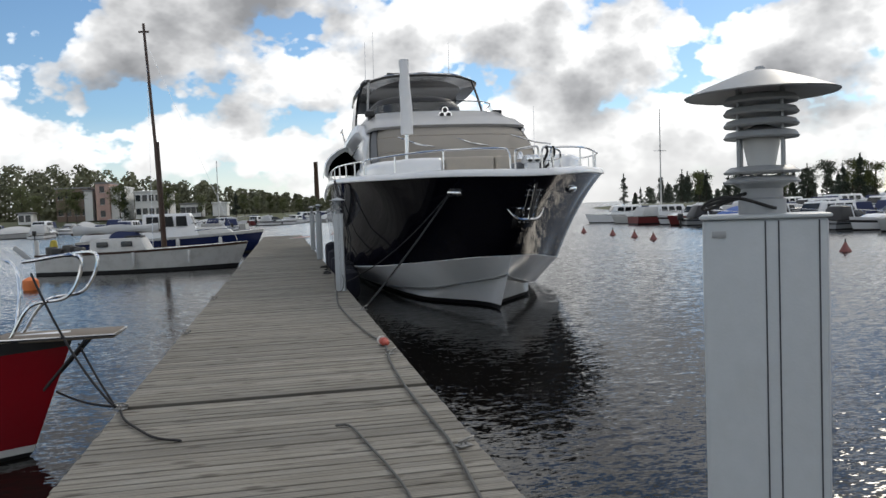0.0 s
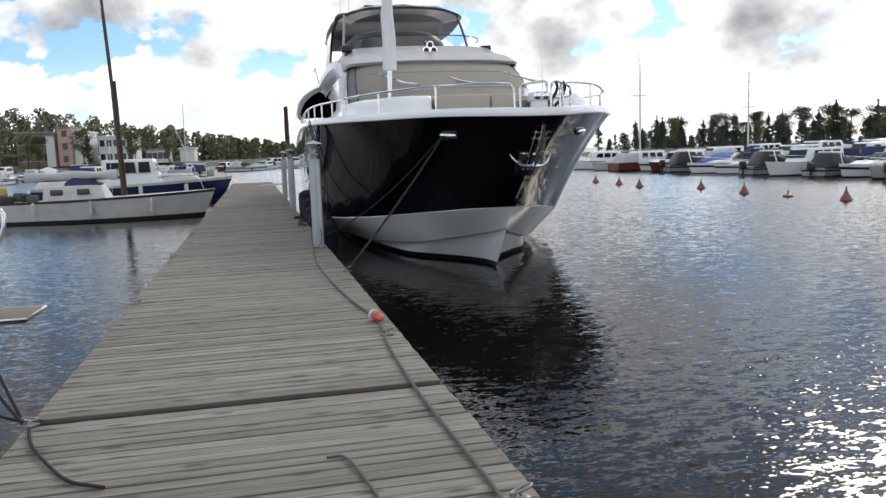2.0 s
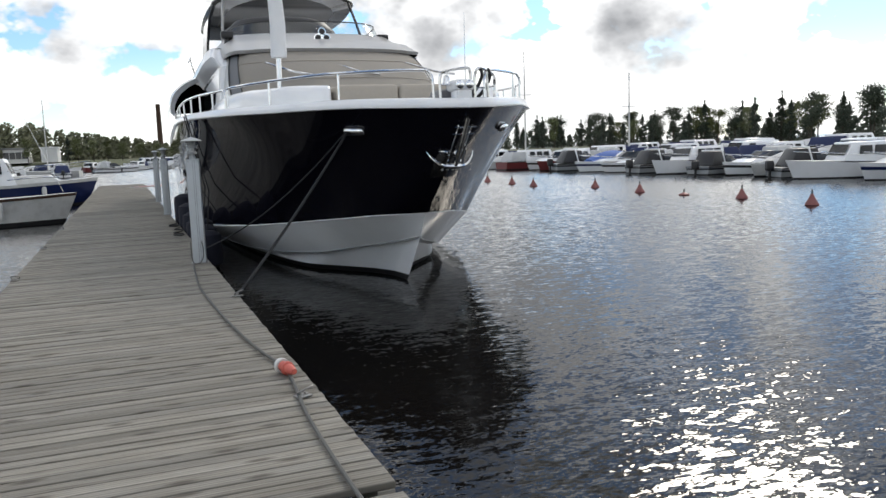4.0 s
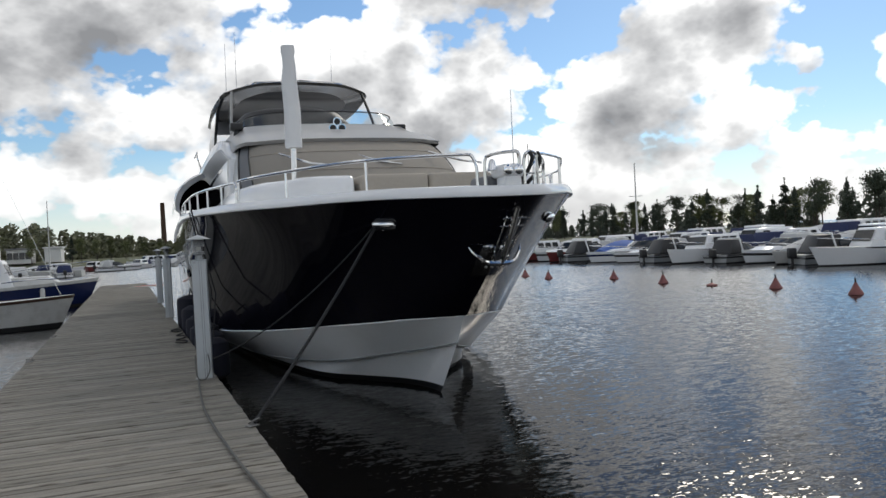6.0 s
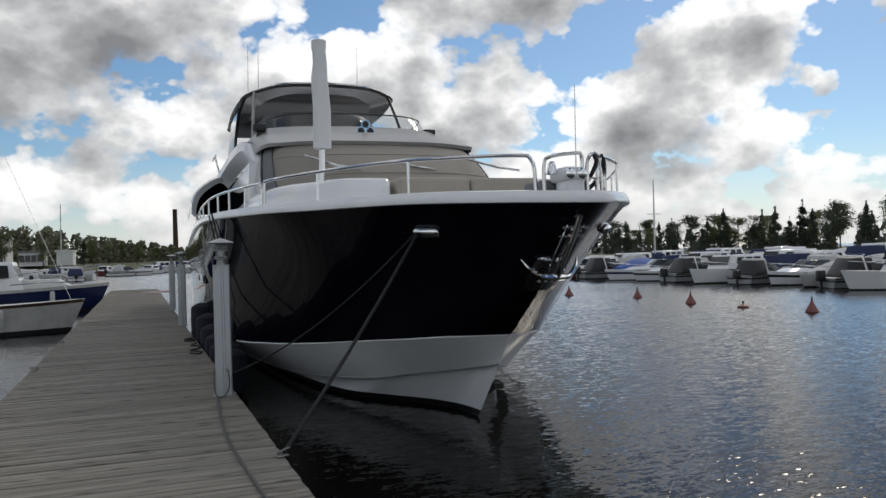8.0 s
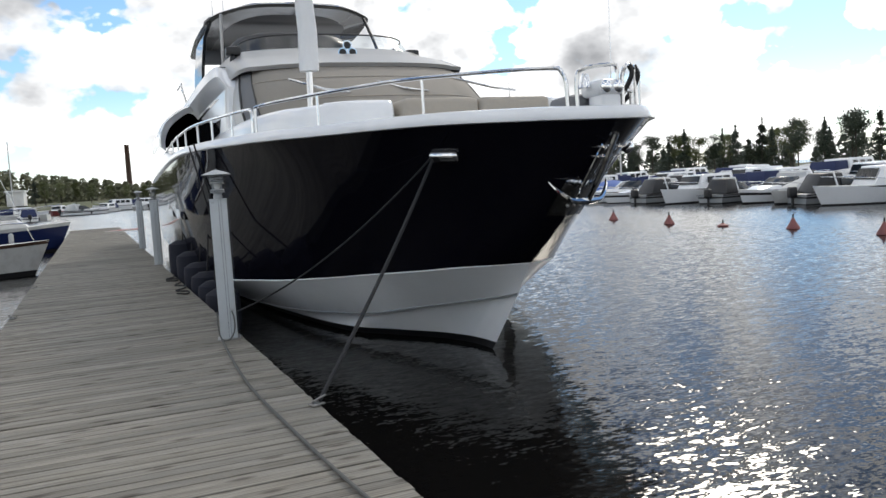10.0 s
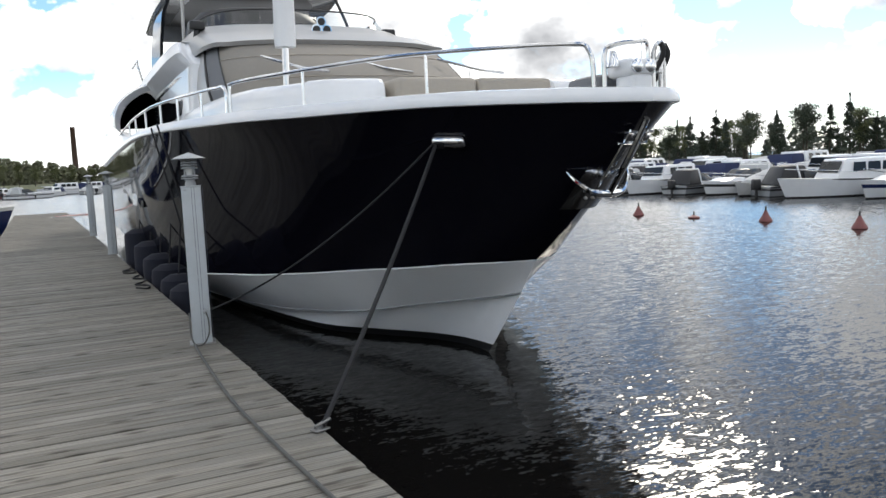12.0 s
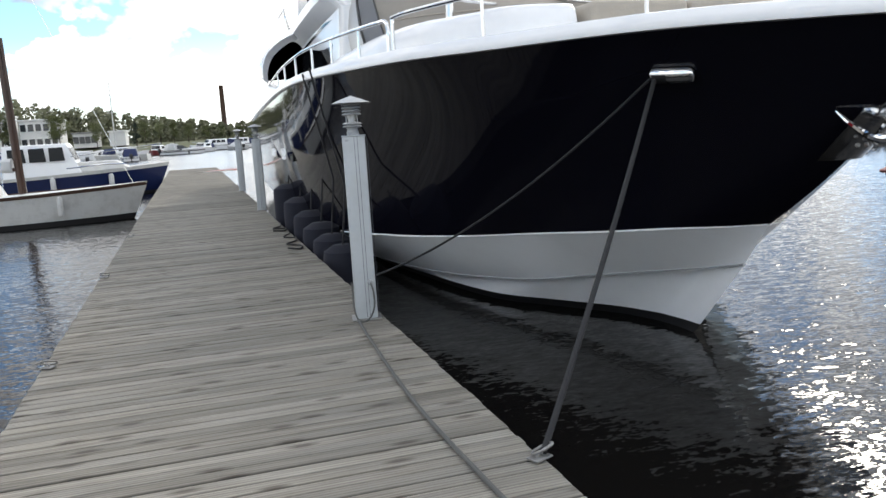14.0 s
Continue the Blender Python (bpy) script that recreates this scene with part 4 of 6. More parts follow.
for dx in (-0.06, 0.06):
    part("lens", moved(lathed([(0, -0.01), (0.03, 0), (0.052, 0.012), (0.056, 0.03), (0.05, 0.05), (0, 0.05)], 18), pose(bx + dx, by - 0.115, 2.195, -90, 0, 0)), M["chrome"], post, "round chromed headlight")
part("bow_aerial", tubed([(bx + 0.04, 12.32, 2.25), (bx + 0.05, 12.32, 3.03)], 0.007, 6, 0.004), M["steel"], yacht)
part("bell", lathed([(0, 0.12), (0.02, 0.12), (0.035, 0.1), (0.045, 0.04), (0.06, 0.0), (0.05, -0.005), (0, 0.0)], 16, (bx - 0.17, 12.40, 2.20)), M["chrome"], yacht, "small ship's bell")
part("windlass", boxed(bx - 0.20, bx + 0.3, 12.55, 13.0, 2.0, 2.17, 0.06, 2), M["grey_cover"], yacht, "dark covered windlass")
# anchor in its polished pocket on the stem
def stem_y(z):
    return float(np.interp(z, [0.56, 1.18, 1.92], [13.92, 12.99, 12.22]))


AX = xc(12.6) + 0.03
rows = []
for z, w in ((1.08, 0.19), (1.28, 0.20), (1.5, 0.17), (1.70, 0.13)):
    rows.append([(AX + w * k, stem_y(z) - 0.035 + abs(k) ** 1.5 * w * 0.55, z) for k in (-1, -0.6, -0.2, 0.2, 0.6, 1)])
plate = part("anchor_plate", loft(bmesh.new(), rows), M["steel"], yacht, "polished steel stem plate")
for k in (-0.1, -0.03, 0.04):
    part("bolt", moved(lathed([(0, 0), (0.018, 0), (0.014, 0.012), (0, 0.014)], 10), pose(AX + k, stem_y(1.2) - 0.02, 1.18, 60, 0, 0)), M["dull_metal"], plate)
anchor = part("anchor_shank", tubed([(AX, stem_y(1.78) - 0.10, 1.80), (AX, stem_y(1.5) - 0.16, 1.5), (AX, stem_y(1.24) - 0.20, 1.24)], 0.026, 8), M["chrome"], yacht, "bright anchor shank")
for s in (-1, 1):
    z0 = stem_y(1.22) - 0.20
    part("fluke", tubed([tuple(p) for p in spline([(AX, z0, 1.22), (AX + s * 0.15, z0 + 0.03, 1.235), (AX + s * 0.26, z0 + 0.10, 1.33), (AX + s * 0.31, z0 + 0.16, 1.41)], 14)], 0.036, 8, 0.008), M["chrome"], anchor, "curved anchor fluke")
    part("guide", tubed([(AX + s * 0.085, stem_y(1.72) - 0.08, 1.72), (AX + s * 0.085, stem_y(1.25) - 0.10, 1.25)], 0.011, 6), M["chrome"], anchor)
for z in (1.70, 1.62):
    part("crossbar", tubed([(AX - 0.14, stem_y(z) - 0.09, z), (AX + 0.14, stem_y(z) - 0.09, z)], 0.012, 6), M["chrome"], anchor)

# mooring lines of the yacht
def rope_between(name, a, b, r, sag, label, mat="rope"):
    a, b = Vector(a), Vector(b)
    pts = [a.lerp(b, k / 24) - Vector((0, 0, sag * 4 * (k / 24) * (1 - k / 24))) for k in range(25)]
    return thing(name, tubed(pts, r, 8), M[mat], label, "rope")


hold, along, outward = topside(13.64, 1.71, -1)
rope_between("mooring_line", hold + outward * 0.05, (1.10, 11.82, 0.03), 0.016, 0.05, "thick dark mooring line from the fairlead to a dock ring")
rope_between("mooring_line", hold + outward * 0.05 + along * 0.03, (1.02, 16.2, 0.03), 0.010, 0.20, "thinner dark mooring line running aft to the dock")


# ---- fenders and gear along the dock ----
def fender(y, z0, z1, r):
    x = dock_right(y) + r + 0.02
    f = root("fender", "dark navy cloth-covered fender hung between yacht and dock", "fender", (x, y, z0), "yacht fenders")
    part("cover", lathed([(0, 0), (r * 0.6, 0.01), (r * 0.95, 0.07), (r, 0.16), (r, z1 - z0 - 0.16), (r * 0.95, z1 - z0 - 0.07), (r * 0.5, z1 - z0), (0, z1 - z0)], 20, (x, y, z0)), M["fender"], f)
    part("lanyard", tubed([(x, y, z1 - 0.02), (x + 0.08, y, z1 + 0.7), (xc(y) - 2.98, y, 2.2)], 0.012, 6), M["rope"], f, "black hanging rope")


for fy, fz0, fz1, fr in ((18.0, -0.5, 0.16, 0.24), (18.8, -0.5, 0.20, 0.25), (19.7, -0.5, 0.26, 0.26), (20.7, -0.5, 0.34, 0.27), (21.9, -0.45, 0.46, 0.28), (23.4, -0.4, 0.60, 0.28)):
    fender(fy, fz0, fz1, fr)


def ring(x, y, turn=0):
    g = root("mooring_ring", "rusty galvanised mooring ring on the dock edge", "mooring ring", (x, y, 0), "dock mooring rings")
    T = pose(x, y, 0, 0, 0, turn)
    part("plate", moved(boxed(-0.05, 0.05, -0.035, 0.035, 0.006, 0.016, 0.003), T), M["dull_metal"], g)
    part("eye", moved(tubed([(0.018 * math.cos(a), 0, 0.014 + 0.022 * math.sin(a)) for a in np.linspace(0, math.pi, 9)], 0.006, 6), T), M["dull_metal"], g)
    pts = [(0.05 * math.cos(a), 0.0, 0.05 * math.sin(a)) for a in np.linspace(0, 2 * math.pi, 21)]
    part("ring", moved(tubed(pts, 0.007, 6), T @ pose(0.02, 0.0, 0.045, 62, 0, 20)), M["dull_metal"], g)


for rx, ry in ((1.13, 4.76), (1.05, 8.05), (1.08, 11.82), (-1.24, 6.49), (-1.28, 10.46), (-1.36, 14.55), (-1.43, 18.35), (-1.49, 22.4)):
    ring(rx, ry, 25 if rx > 0 else -30)


def ground_rope(name, pts, r, label, mat="rope_grey", n=70):
    bm = tubed([tuple(p) for p in spline([(x, y, 0.006 + r) for x, y in pts], n)], r, 7)
    return thing(name, bm, M[mat], label, "cable" if "cable" in name else "rope")


ground_rope("power_cable", [(0.82, 14.74), (0.79, 14.1), (0.76, 13.2), (0.755, 12.45), (0.80, 11.4), (0.86, 10.4), (0.95, 9.4), (1.05, 8.6), (1.0, 7.6), (1.0, 6.4), (1.045, 5.3), (1.06, 4.77), (1.03, 3.87), (1.0, 2.9), (1.02, 1.5)], 0.011, "grey power cable lying along the dock edge", n=140)
plug = root("cable_connector", "faded red cable connector lying on the dock", "connector", (1.05, 8.52, 0.0))
T = pose(1.05, 8.55, 0.052, 90, 0, 14)
part("plug", moved(lathed([(0, 0), (0.03, 0.0), (0.036, 0.01), (0.036, 0.07), (0.046, 0.075), (0.046, 0.10), (0.036, 0.105), (0.03, 0.16), (0.018, 0.2), (0, 0.2)], 16, (0, 0, -0.1)), T), M["plug"], plug, "red plug body")
part("collar", moved(lathed([(0, 0), (0.049, 0), (0.051, 0.02), (0.049, 0.04), (0, 0.04)], 16, (0, 0, -0.125)), T), M["old_white"], plug, "pale screw collar")
ground_rope("thin_rope", [(0.38, 5.46), (0.48, 5.40), (0.58, 4.82), (0.64, 4.45), (0.69, 3.9), (0.62, 3.2), (0.45, 2.7)], 0.008, "thin grey rope trailing over the planks")
ground_rope("rope_tail", [(-1.22, 6.42), (-1.12, 6.1), (-0.94, 5.74), (-0.8, 5.52), (-0.63, 5.40)], 0.009, "short dark rope end on the planks", "rope")
ground_rope("rope_coil", [(0.72, 19.2), (0.86, 19.05), (0.9, 19.35), (0.74, 19.6), (0.88, 19.85), (0.92, 20.2), (0.78, 20.4), (0.9, 20.8)], 0.012, "dark rope lying in loops", "rope")
ground_rope("rope_coil", [(0.7, 21.3), (0.86, 21.2), (0.9, 21.5), (0.72, 21.6), (0.86, 21.9), (0.9, 22.4)], 0.012, "dark rope lying in loops", "rope")
red_pile()


# ---- boats ----
def hull_shell(L, B, fb, bow_up=0.35, draft=0.3, full=0.55, sheer=None, stern=0.85, z0=-1, z1=1, n=26):
    """Bow at +x; the band between the fractions z0 and z1 of the section, 0 at the water."""
    rows = []
    for k in range(9):
        f = z0 + (z1 - z0) * k / 8
        row = []
        for i in range(n):
            u = i / (n - 1)
            x = -L / 2 + L * u
            half = B / 2 * (stern + (1 - stern) * min(1, u / 0.4)) * (1 - max(0, (u - full) / (1 - full)) ** 2.2)
            top = fb * (1 + bow_up * u * u)
            if f >= 0:
                w = half * (0.86 + 0.14 * f)
                z = top * f
                xx = x + (L * 0.06 * f - 0.02 * L) * max(0, (u - 0.6) / 0.4)
            else:
                w = half * 0.86 * (1 - (-f) ** 1.6)
                z = draft * f
                xx = x - L * 0.02 * max(0, (u - 0.6) / 0.4) - L * 0.10 * (-f) * max(0, (u - 0.7) / 0.3)
            row.append((xx, -w, z))
        rows.append(row)
    bm = loft(bmesh.new(), rows)
    other = loft(bm, [[(x, -y, z) for x, y, z in r] for r in rows])
    a = [r[0] for r in rows]
    bm.faces.new([bm.verts.new(p) for p in a + [(x, -y, z) for x, y, z in a[::-1]]])
    bmesh.ops.remove_doubles(bm, verts=bm.verts, dist=1e-4)
    bmesh.ops.recalc_face_normals(bm, faces=bm.faces)
    return bm


def deck_sheet(L, B, fb, bow_up=0.35, full=0.55, stern=0.85, n=26, drop=0.04):
    a, b = [], []
    for i in range(n):
        u = i / (n - 1)
        half = B / 2 * (stern + (1 - stern) * min(1, u / 0.4)) * (1 - max(0, (u - full) / (1 - full)) ** 2.2) - 0.01
        z = fb * (1 + bow_up * u * u) - drop
        x = -L / 2 + L * u + (L * 0.04) * max(0, (u - 0.6) / 0.4) - 0.02
        a.append((x, -max(half, 0.005), z))
        b.append((x, max(half, 0.005), z))
    return loft(bmesh.new(), [a, [(p[0], 0, p[2] + 0.05) for p in a], b])


def house(x0, x1, w, z0, z1, rake_f=0.5, rake_b=0.1, tumble=0.88, bevel=0.05):
    bm = bmesh.new()
    rows = []
    for f in (0, 1):
        hw = w / 2 * (1 if f == 0 else tumble)
        a, b = x0 + rake_b * f, x1 - rake_f * f
        z = z0 + (z1 - z0) * f
        rows.append([(a, -hw, z), (b, -hw * 0.85, z), (b, hw * 0.85, z), (a, hw, z)])
    loft(bm, rows, True, True)
    bmesh.ops.recalc_face_normals(bm, faces=bm.faces)
    bmesh.ops.bevel(bm, geom=bm.edges[:], offset=bevel, segments=2, affect="EDGES", profile=0.5)
    return bm


def tarp(L, B, z0, z1, x0, x1):
    rows = []
    for i in range(14):
        u = i / 13
        x = x0 + (x1 - x0) * u
        ridge = z0 + (z1 - z0) * math.sin(math.pi * (0.12 + 0.8 * u)) ** 0.7
        w = B / 2 * (1.0 - 0.35 * max(0, u - 0.6) / 0.4)
        rows.append([(x, -w, z0), (x, -w * 0.92, z0 + 0.25 * (ridge - z0)), (x, -w * 0.5, z0 + 0.72 * (ridge - z0) + 0.04 * math.sin(9 * u)), (x, 0, ridge), (x, w * 0.5, z0 + 0.72 * (ridge - z0) + 0.04 * math.cos(8 * u)), (x, w * 0.92, z0 + 0.25 * (ridge - z0)), (x, w, z0)])
    bm = loft(bmesh.new(), rows, False, True)
    bmesh.ops.recalc_face_normals(bm, faces=bm.faces)
    return bm


def outboard(parent, x, z, s=1.0):
    e = part("outboard", boxed(x - 0.42 * s, x - 0.02, -0.20 * s, 0.20 * s, z, z + 0.55 * s, 0.09 * s, 3), M["black"], parent, "black outboard engine")
    part("leg", boxed(x - 0.26 * s, x - 0.14 * s, -0.06 * s, 0.06 * s, z - 0.9 * s, z + 0.02, 0.02), M["black"], e)
    return e


def boat(kind, label, L, B, fb, hull_mat="white", canopy="navy_canvas", group="moored motor boats", stripe=None, engine=True):
    b = root("motorboat", label, "boat", (0, 0, 0), group)
    part("hull", hull_shell(L, B, fb, z0=0.12, z1=1), M[hull_mat], b)
    part("bottom", hull_shell(L, B, fb, z0=-1, z1=0.12), M["boot"], b, "dark bottom paint")
    part("deck", deck_sheet(L, B, fb), M["old_white"], b)
    for sd in (-1, 1):
        line = [(-L / 2 + L * 0.82 * u, sd * B / 2 * (0.85 + 0.15 * min(1, 0.82 * u / 0.4)) * (1 - max(0, (0.82 * u - 0.55) / 0.45) ** 2.2), fb * (1 + 0.35 * (0.82 * u) ** 2) - 0.03) for u in np.linspace(0, 1, 16)]
        part("rub_rail", tubed(line, 0.035, 6), M["black"], b)
    if stripe:
        part("hull_stripe", hull_shell(L, B + 0.012, fb, z0=0.60, z1=0.78), M[stripe], b, "coloured hull stripe")
    for k, x in enumerate((-0.25, 0.08)):
        part("fender", lathed([(0, 0), (0.08, 0.01), (0.1, 0.08), (0.1, 0.38), (0.06, 0.44), (0, 0.45)], 10, (L * x, (-1) ** k * (B / 2 + 0.08), 0.08)), M["black"] if k else M["old_white"], b)
    z = fb * 1.05
    if kind == "cruiser":
        h = part("cabin", house(-L * 0.22, L * 0.22, B * 0.78, z, z + 0.95, 0.55, 0.05), M["white"], b, "white cabin")
        for s in (-1, 1):
            for k in range(3):
                x = -L * 0.17 + k * L * 0.10
                bm = bmesh.new()
                hw0, hw1 = B * 0.39 * 0.95 + 0.02, B * 0.39 * 0.90 + 0.02
                pts = [(x, s * hw0, z + 0.38), (x + L * 0.085, s * (hw0 - 0.05), z + 0.38), (x + L * 0.075, s * (hw1 - 0.06), z + 0.78), (x, s * hw1, z + 0.78)]
                bm.faces.new([bm.verts.new(p) for p in pts])
                bmesh.ops.solidify(bm, geom=bm.faces[:], thickness=0.02)
                part("window", bm, M["window"], h, "dark cabin window")
        bm = bmesh.new()
        bm.faces.new([bm.verts.new(p) for p in ((L * 0.20, -B * 0.28, z + 0.35), (L * 0.20, B * 0.28, z + 0.35), (L * 0.22 - 0.42, B * 0.27, z + 0.85), (L * 0.22 - 0.42, -B * 0.27, z + 0.85))])
        bmesh.ops.solidify(bm, geom=bm.faces[:], thickness=-0.03)
        part("windscreen", bm, M["window"], h)
        part("aft_canopy", house(-L * 0.44, -L * 0.20, B * 0.8, z, z + 0.8, 0.05, 0.35), M[canopy], b, "canvas aft canopy")
    elif kind == "sport":
        part("foredeck_moulding", house(-L * 0.05, L * 0.36, B * 0.7, z, z + 0.28, 0.9, 0.0), M["white"], b)
        h = part("windscreen", house(-L * 0.16, L * 0.10, B * 0.74, z + 0.2, z + 0.72, 0.75, 0.0, 0.8), M["window"], b, "raked dark windscreen")
        part("canopy", house(-L * 0.42, -L * 0.10, B * 0.78, z, z + 0.95, 0.15, 0.5, 0.75, 0.1), M[canopy], b, "folded canvas canopy")
        part("arch", tubed([(-L * 0.2, -B * 0.42, z), (-L * 0.24, -B * 0.36, z + 1.0), (-L * 0.24, B * 0.36, z + 1.0), (-L * 0.2, B * 0.42, z)], 0.05, 8), M["white"], b, "white radar arch")
    else:
        part("tarpaulin", tarp(L, B * 0.98, z - 0.05, z + 0.85, -L * 0.47, L * 0.33), M[canopy], b, "tarpaulin stretched over the whole boat")
    rail = [(L * 0.10, -B * 0.42, z + 0.35), (L * 0.30, -B * 0.33, z + 0.5), (L * 0.46, -B * 0.10, z + 0.6), (L * 0.46, B * 0.10, z + 0.6), (L * 0.30, B * 0.33, z + 0.5), (L * 0.10, B * 0.42, z + 0.35)]
    part("bow_rail", tubed([tuple(p) for p in spline(rail, 24)], 0.016, 5), M["steel"], b)
    if engine:
        outboard(b, -L / 2, fb * 0.7)
    return b


protos = [
    boat("sport", "white sports boat with a dark raked windscreen", 6.4, 2.4, 0.62, "white", "light_tarp", stripe="black"),
    boat("cruiser", "white cabin cruiser with dark windows and navy canopy", 7.4, 2.6, 0.72, "white", "navy_canvas"),
    boat("covered", "small open boat under a blue tarpaulin", 5.6, 2.1, 0.55, "old_white", "blue_tarp"),
    boat("covered", "motorboat under a pale grey tarpaulin", 6.2, 2.3, 0.58, "old_white", "light_tarp"),
    boat("sport", "white motorboat with dark blue canopy", 6.6, 2.4, 0.62, "white", "navy_canvas", stripe="boat_blue"),
    boat("cruiser", "old maroon and white wooden cabin boat", 7.0, 2.4, 0.65, "boat_red", "light_tarp", engine=False),
    boat("sport", "grey open boat with black canopy and outboard", 5.8, 2.2, 0.55, "alu", "black", stripe="black"),
]
# moored row by row along the pontoons to the east; the order of kinds follows the quay
row_one = [(15.5, 0, 0), (18.2, 1, 1), (20.8, 4, 0), (23.2, 3, 0), (25.6, 6, 1), (28.0, 4, 0), (30.5, 1, 0), (32.8, 6, 1), (35.0, 3, 0), (37.3, 0, 0), (39.7, 6, 1), (42.2, 1, 0), (44.8, 6, 1), (47.3, 0, 0), (49.8, 4, 0), (52.2, 2, 0), (54.6, 6, 1), (57.0, 5, 0), (59.6, 0, 0), (62.4, 5, 1), (66.0, 3, 0), (71.0, 1, 0)]
used = set()


def moor(k, x, y, z, turn, size=1.0):
    ob = protos[k]
    m = pose(x, y, z, random.uniform(-1.2, 1.2), random.uniform(-0.6, 0.8), turn) @ Matrix.Scale(size, 4)
    if k not in used:
        used.add(k)
        ob.matrix_basis = m
        return ob
    base = ob.matrix_basis.copy()
    ob.matrix_basis = Matrix.Identity(4)
    c = copy_thing(ob, m)
    ob.matrix_basis = base
    return c


for y, k, out in row_one:
    moor(k, 30.6 + random.uniform(-0.3, 0.5), y, WATER, (0 if out else 180) + random.uniform(-16, 16), random.uniform(0.80, 0.98))
for i in range(19):
    moor((1, 0, 6, 1, 4, 0, 1, 5, 3, 1)[i % 10], 39.6 + random.uniform(-0.6, 0.8), 16.5 + 3.1 * i, WATER, (180 if i % 3 else 0) + random.uniform(-16, 16), random.uniform(0.85, 1.02))
for i in range(14):
    moor((1, 3, 1, 0, 1, 6)[i % 6], 51.0 + random.uniform(-1, 1), 22 + 4.6 * i, WATER, 180 * (i % 2) + random.uniform(-10, 10), random.uniform(0.95, 1.15))
for px0, y0, y1 in ((34.6, 12, 76), (46.0, 14, 84)):
    pier = root("pontoon", "narrow floating pontoon between the boats", "pontoon", (px0, y0, WATER), kind="structure")
    part("pontoon_deck", boxed(px0 - 0.8, px0 + 0.8, y0, y1, WATER + 0.25, WATER + 0.40, 0.02), M["wood"], pier)
    bm = bmesh.new()
    for k in range(int((y1 - y0) // 4)):
        box(bm, px0 - 0.7, px0 + 0.7, y0 + 4 * k + 0.3, y0 + 4 * k + 2.6, WATER - 0.3, WATER + 0.26, 0.03)
    part("pontoon_float", bm, M["concrete"], pier)
# far marina in front of the north shore
for i in range(22):
    x = -92 + 4.6 * i + random.uniform(-1, 1)
    moor((1, 3, 0, 4, 1, 3, 3, 1, 5, 0)[i % 10], x, 150 + random.uniform(-14, 22), WATER, random.choice((80, 100, 260, 20, 160)) + random.uniform(-15, 15), random.uniform(0.95, 1.35))
for i in range(12):
    moor((1, 3, 0, 4)[i % 4], -60 + 4.6 * i, 112 + random.uniform(-6, 8), WATER, random.choice((90, 270, 30)) + random.uniform(-15, 15), random.uniform(0.85, 1.15))
for k, x, y in ((1, 1.8, 176), (1, 6.5, 184)):
    moor(k, x, y, WATER, 200, 1.3)


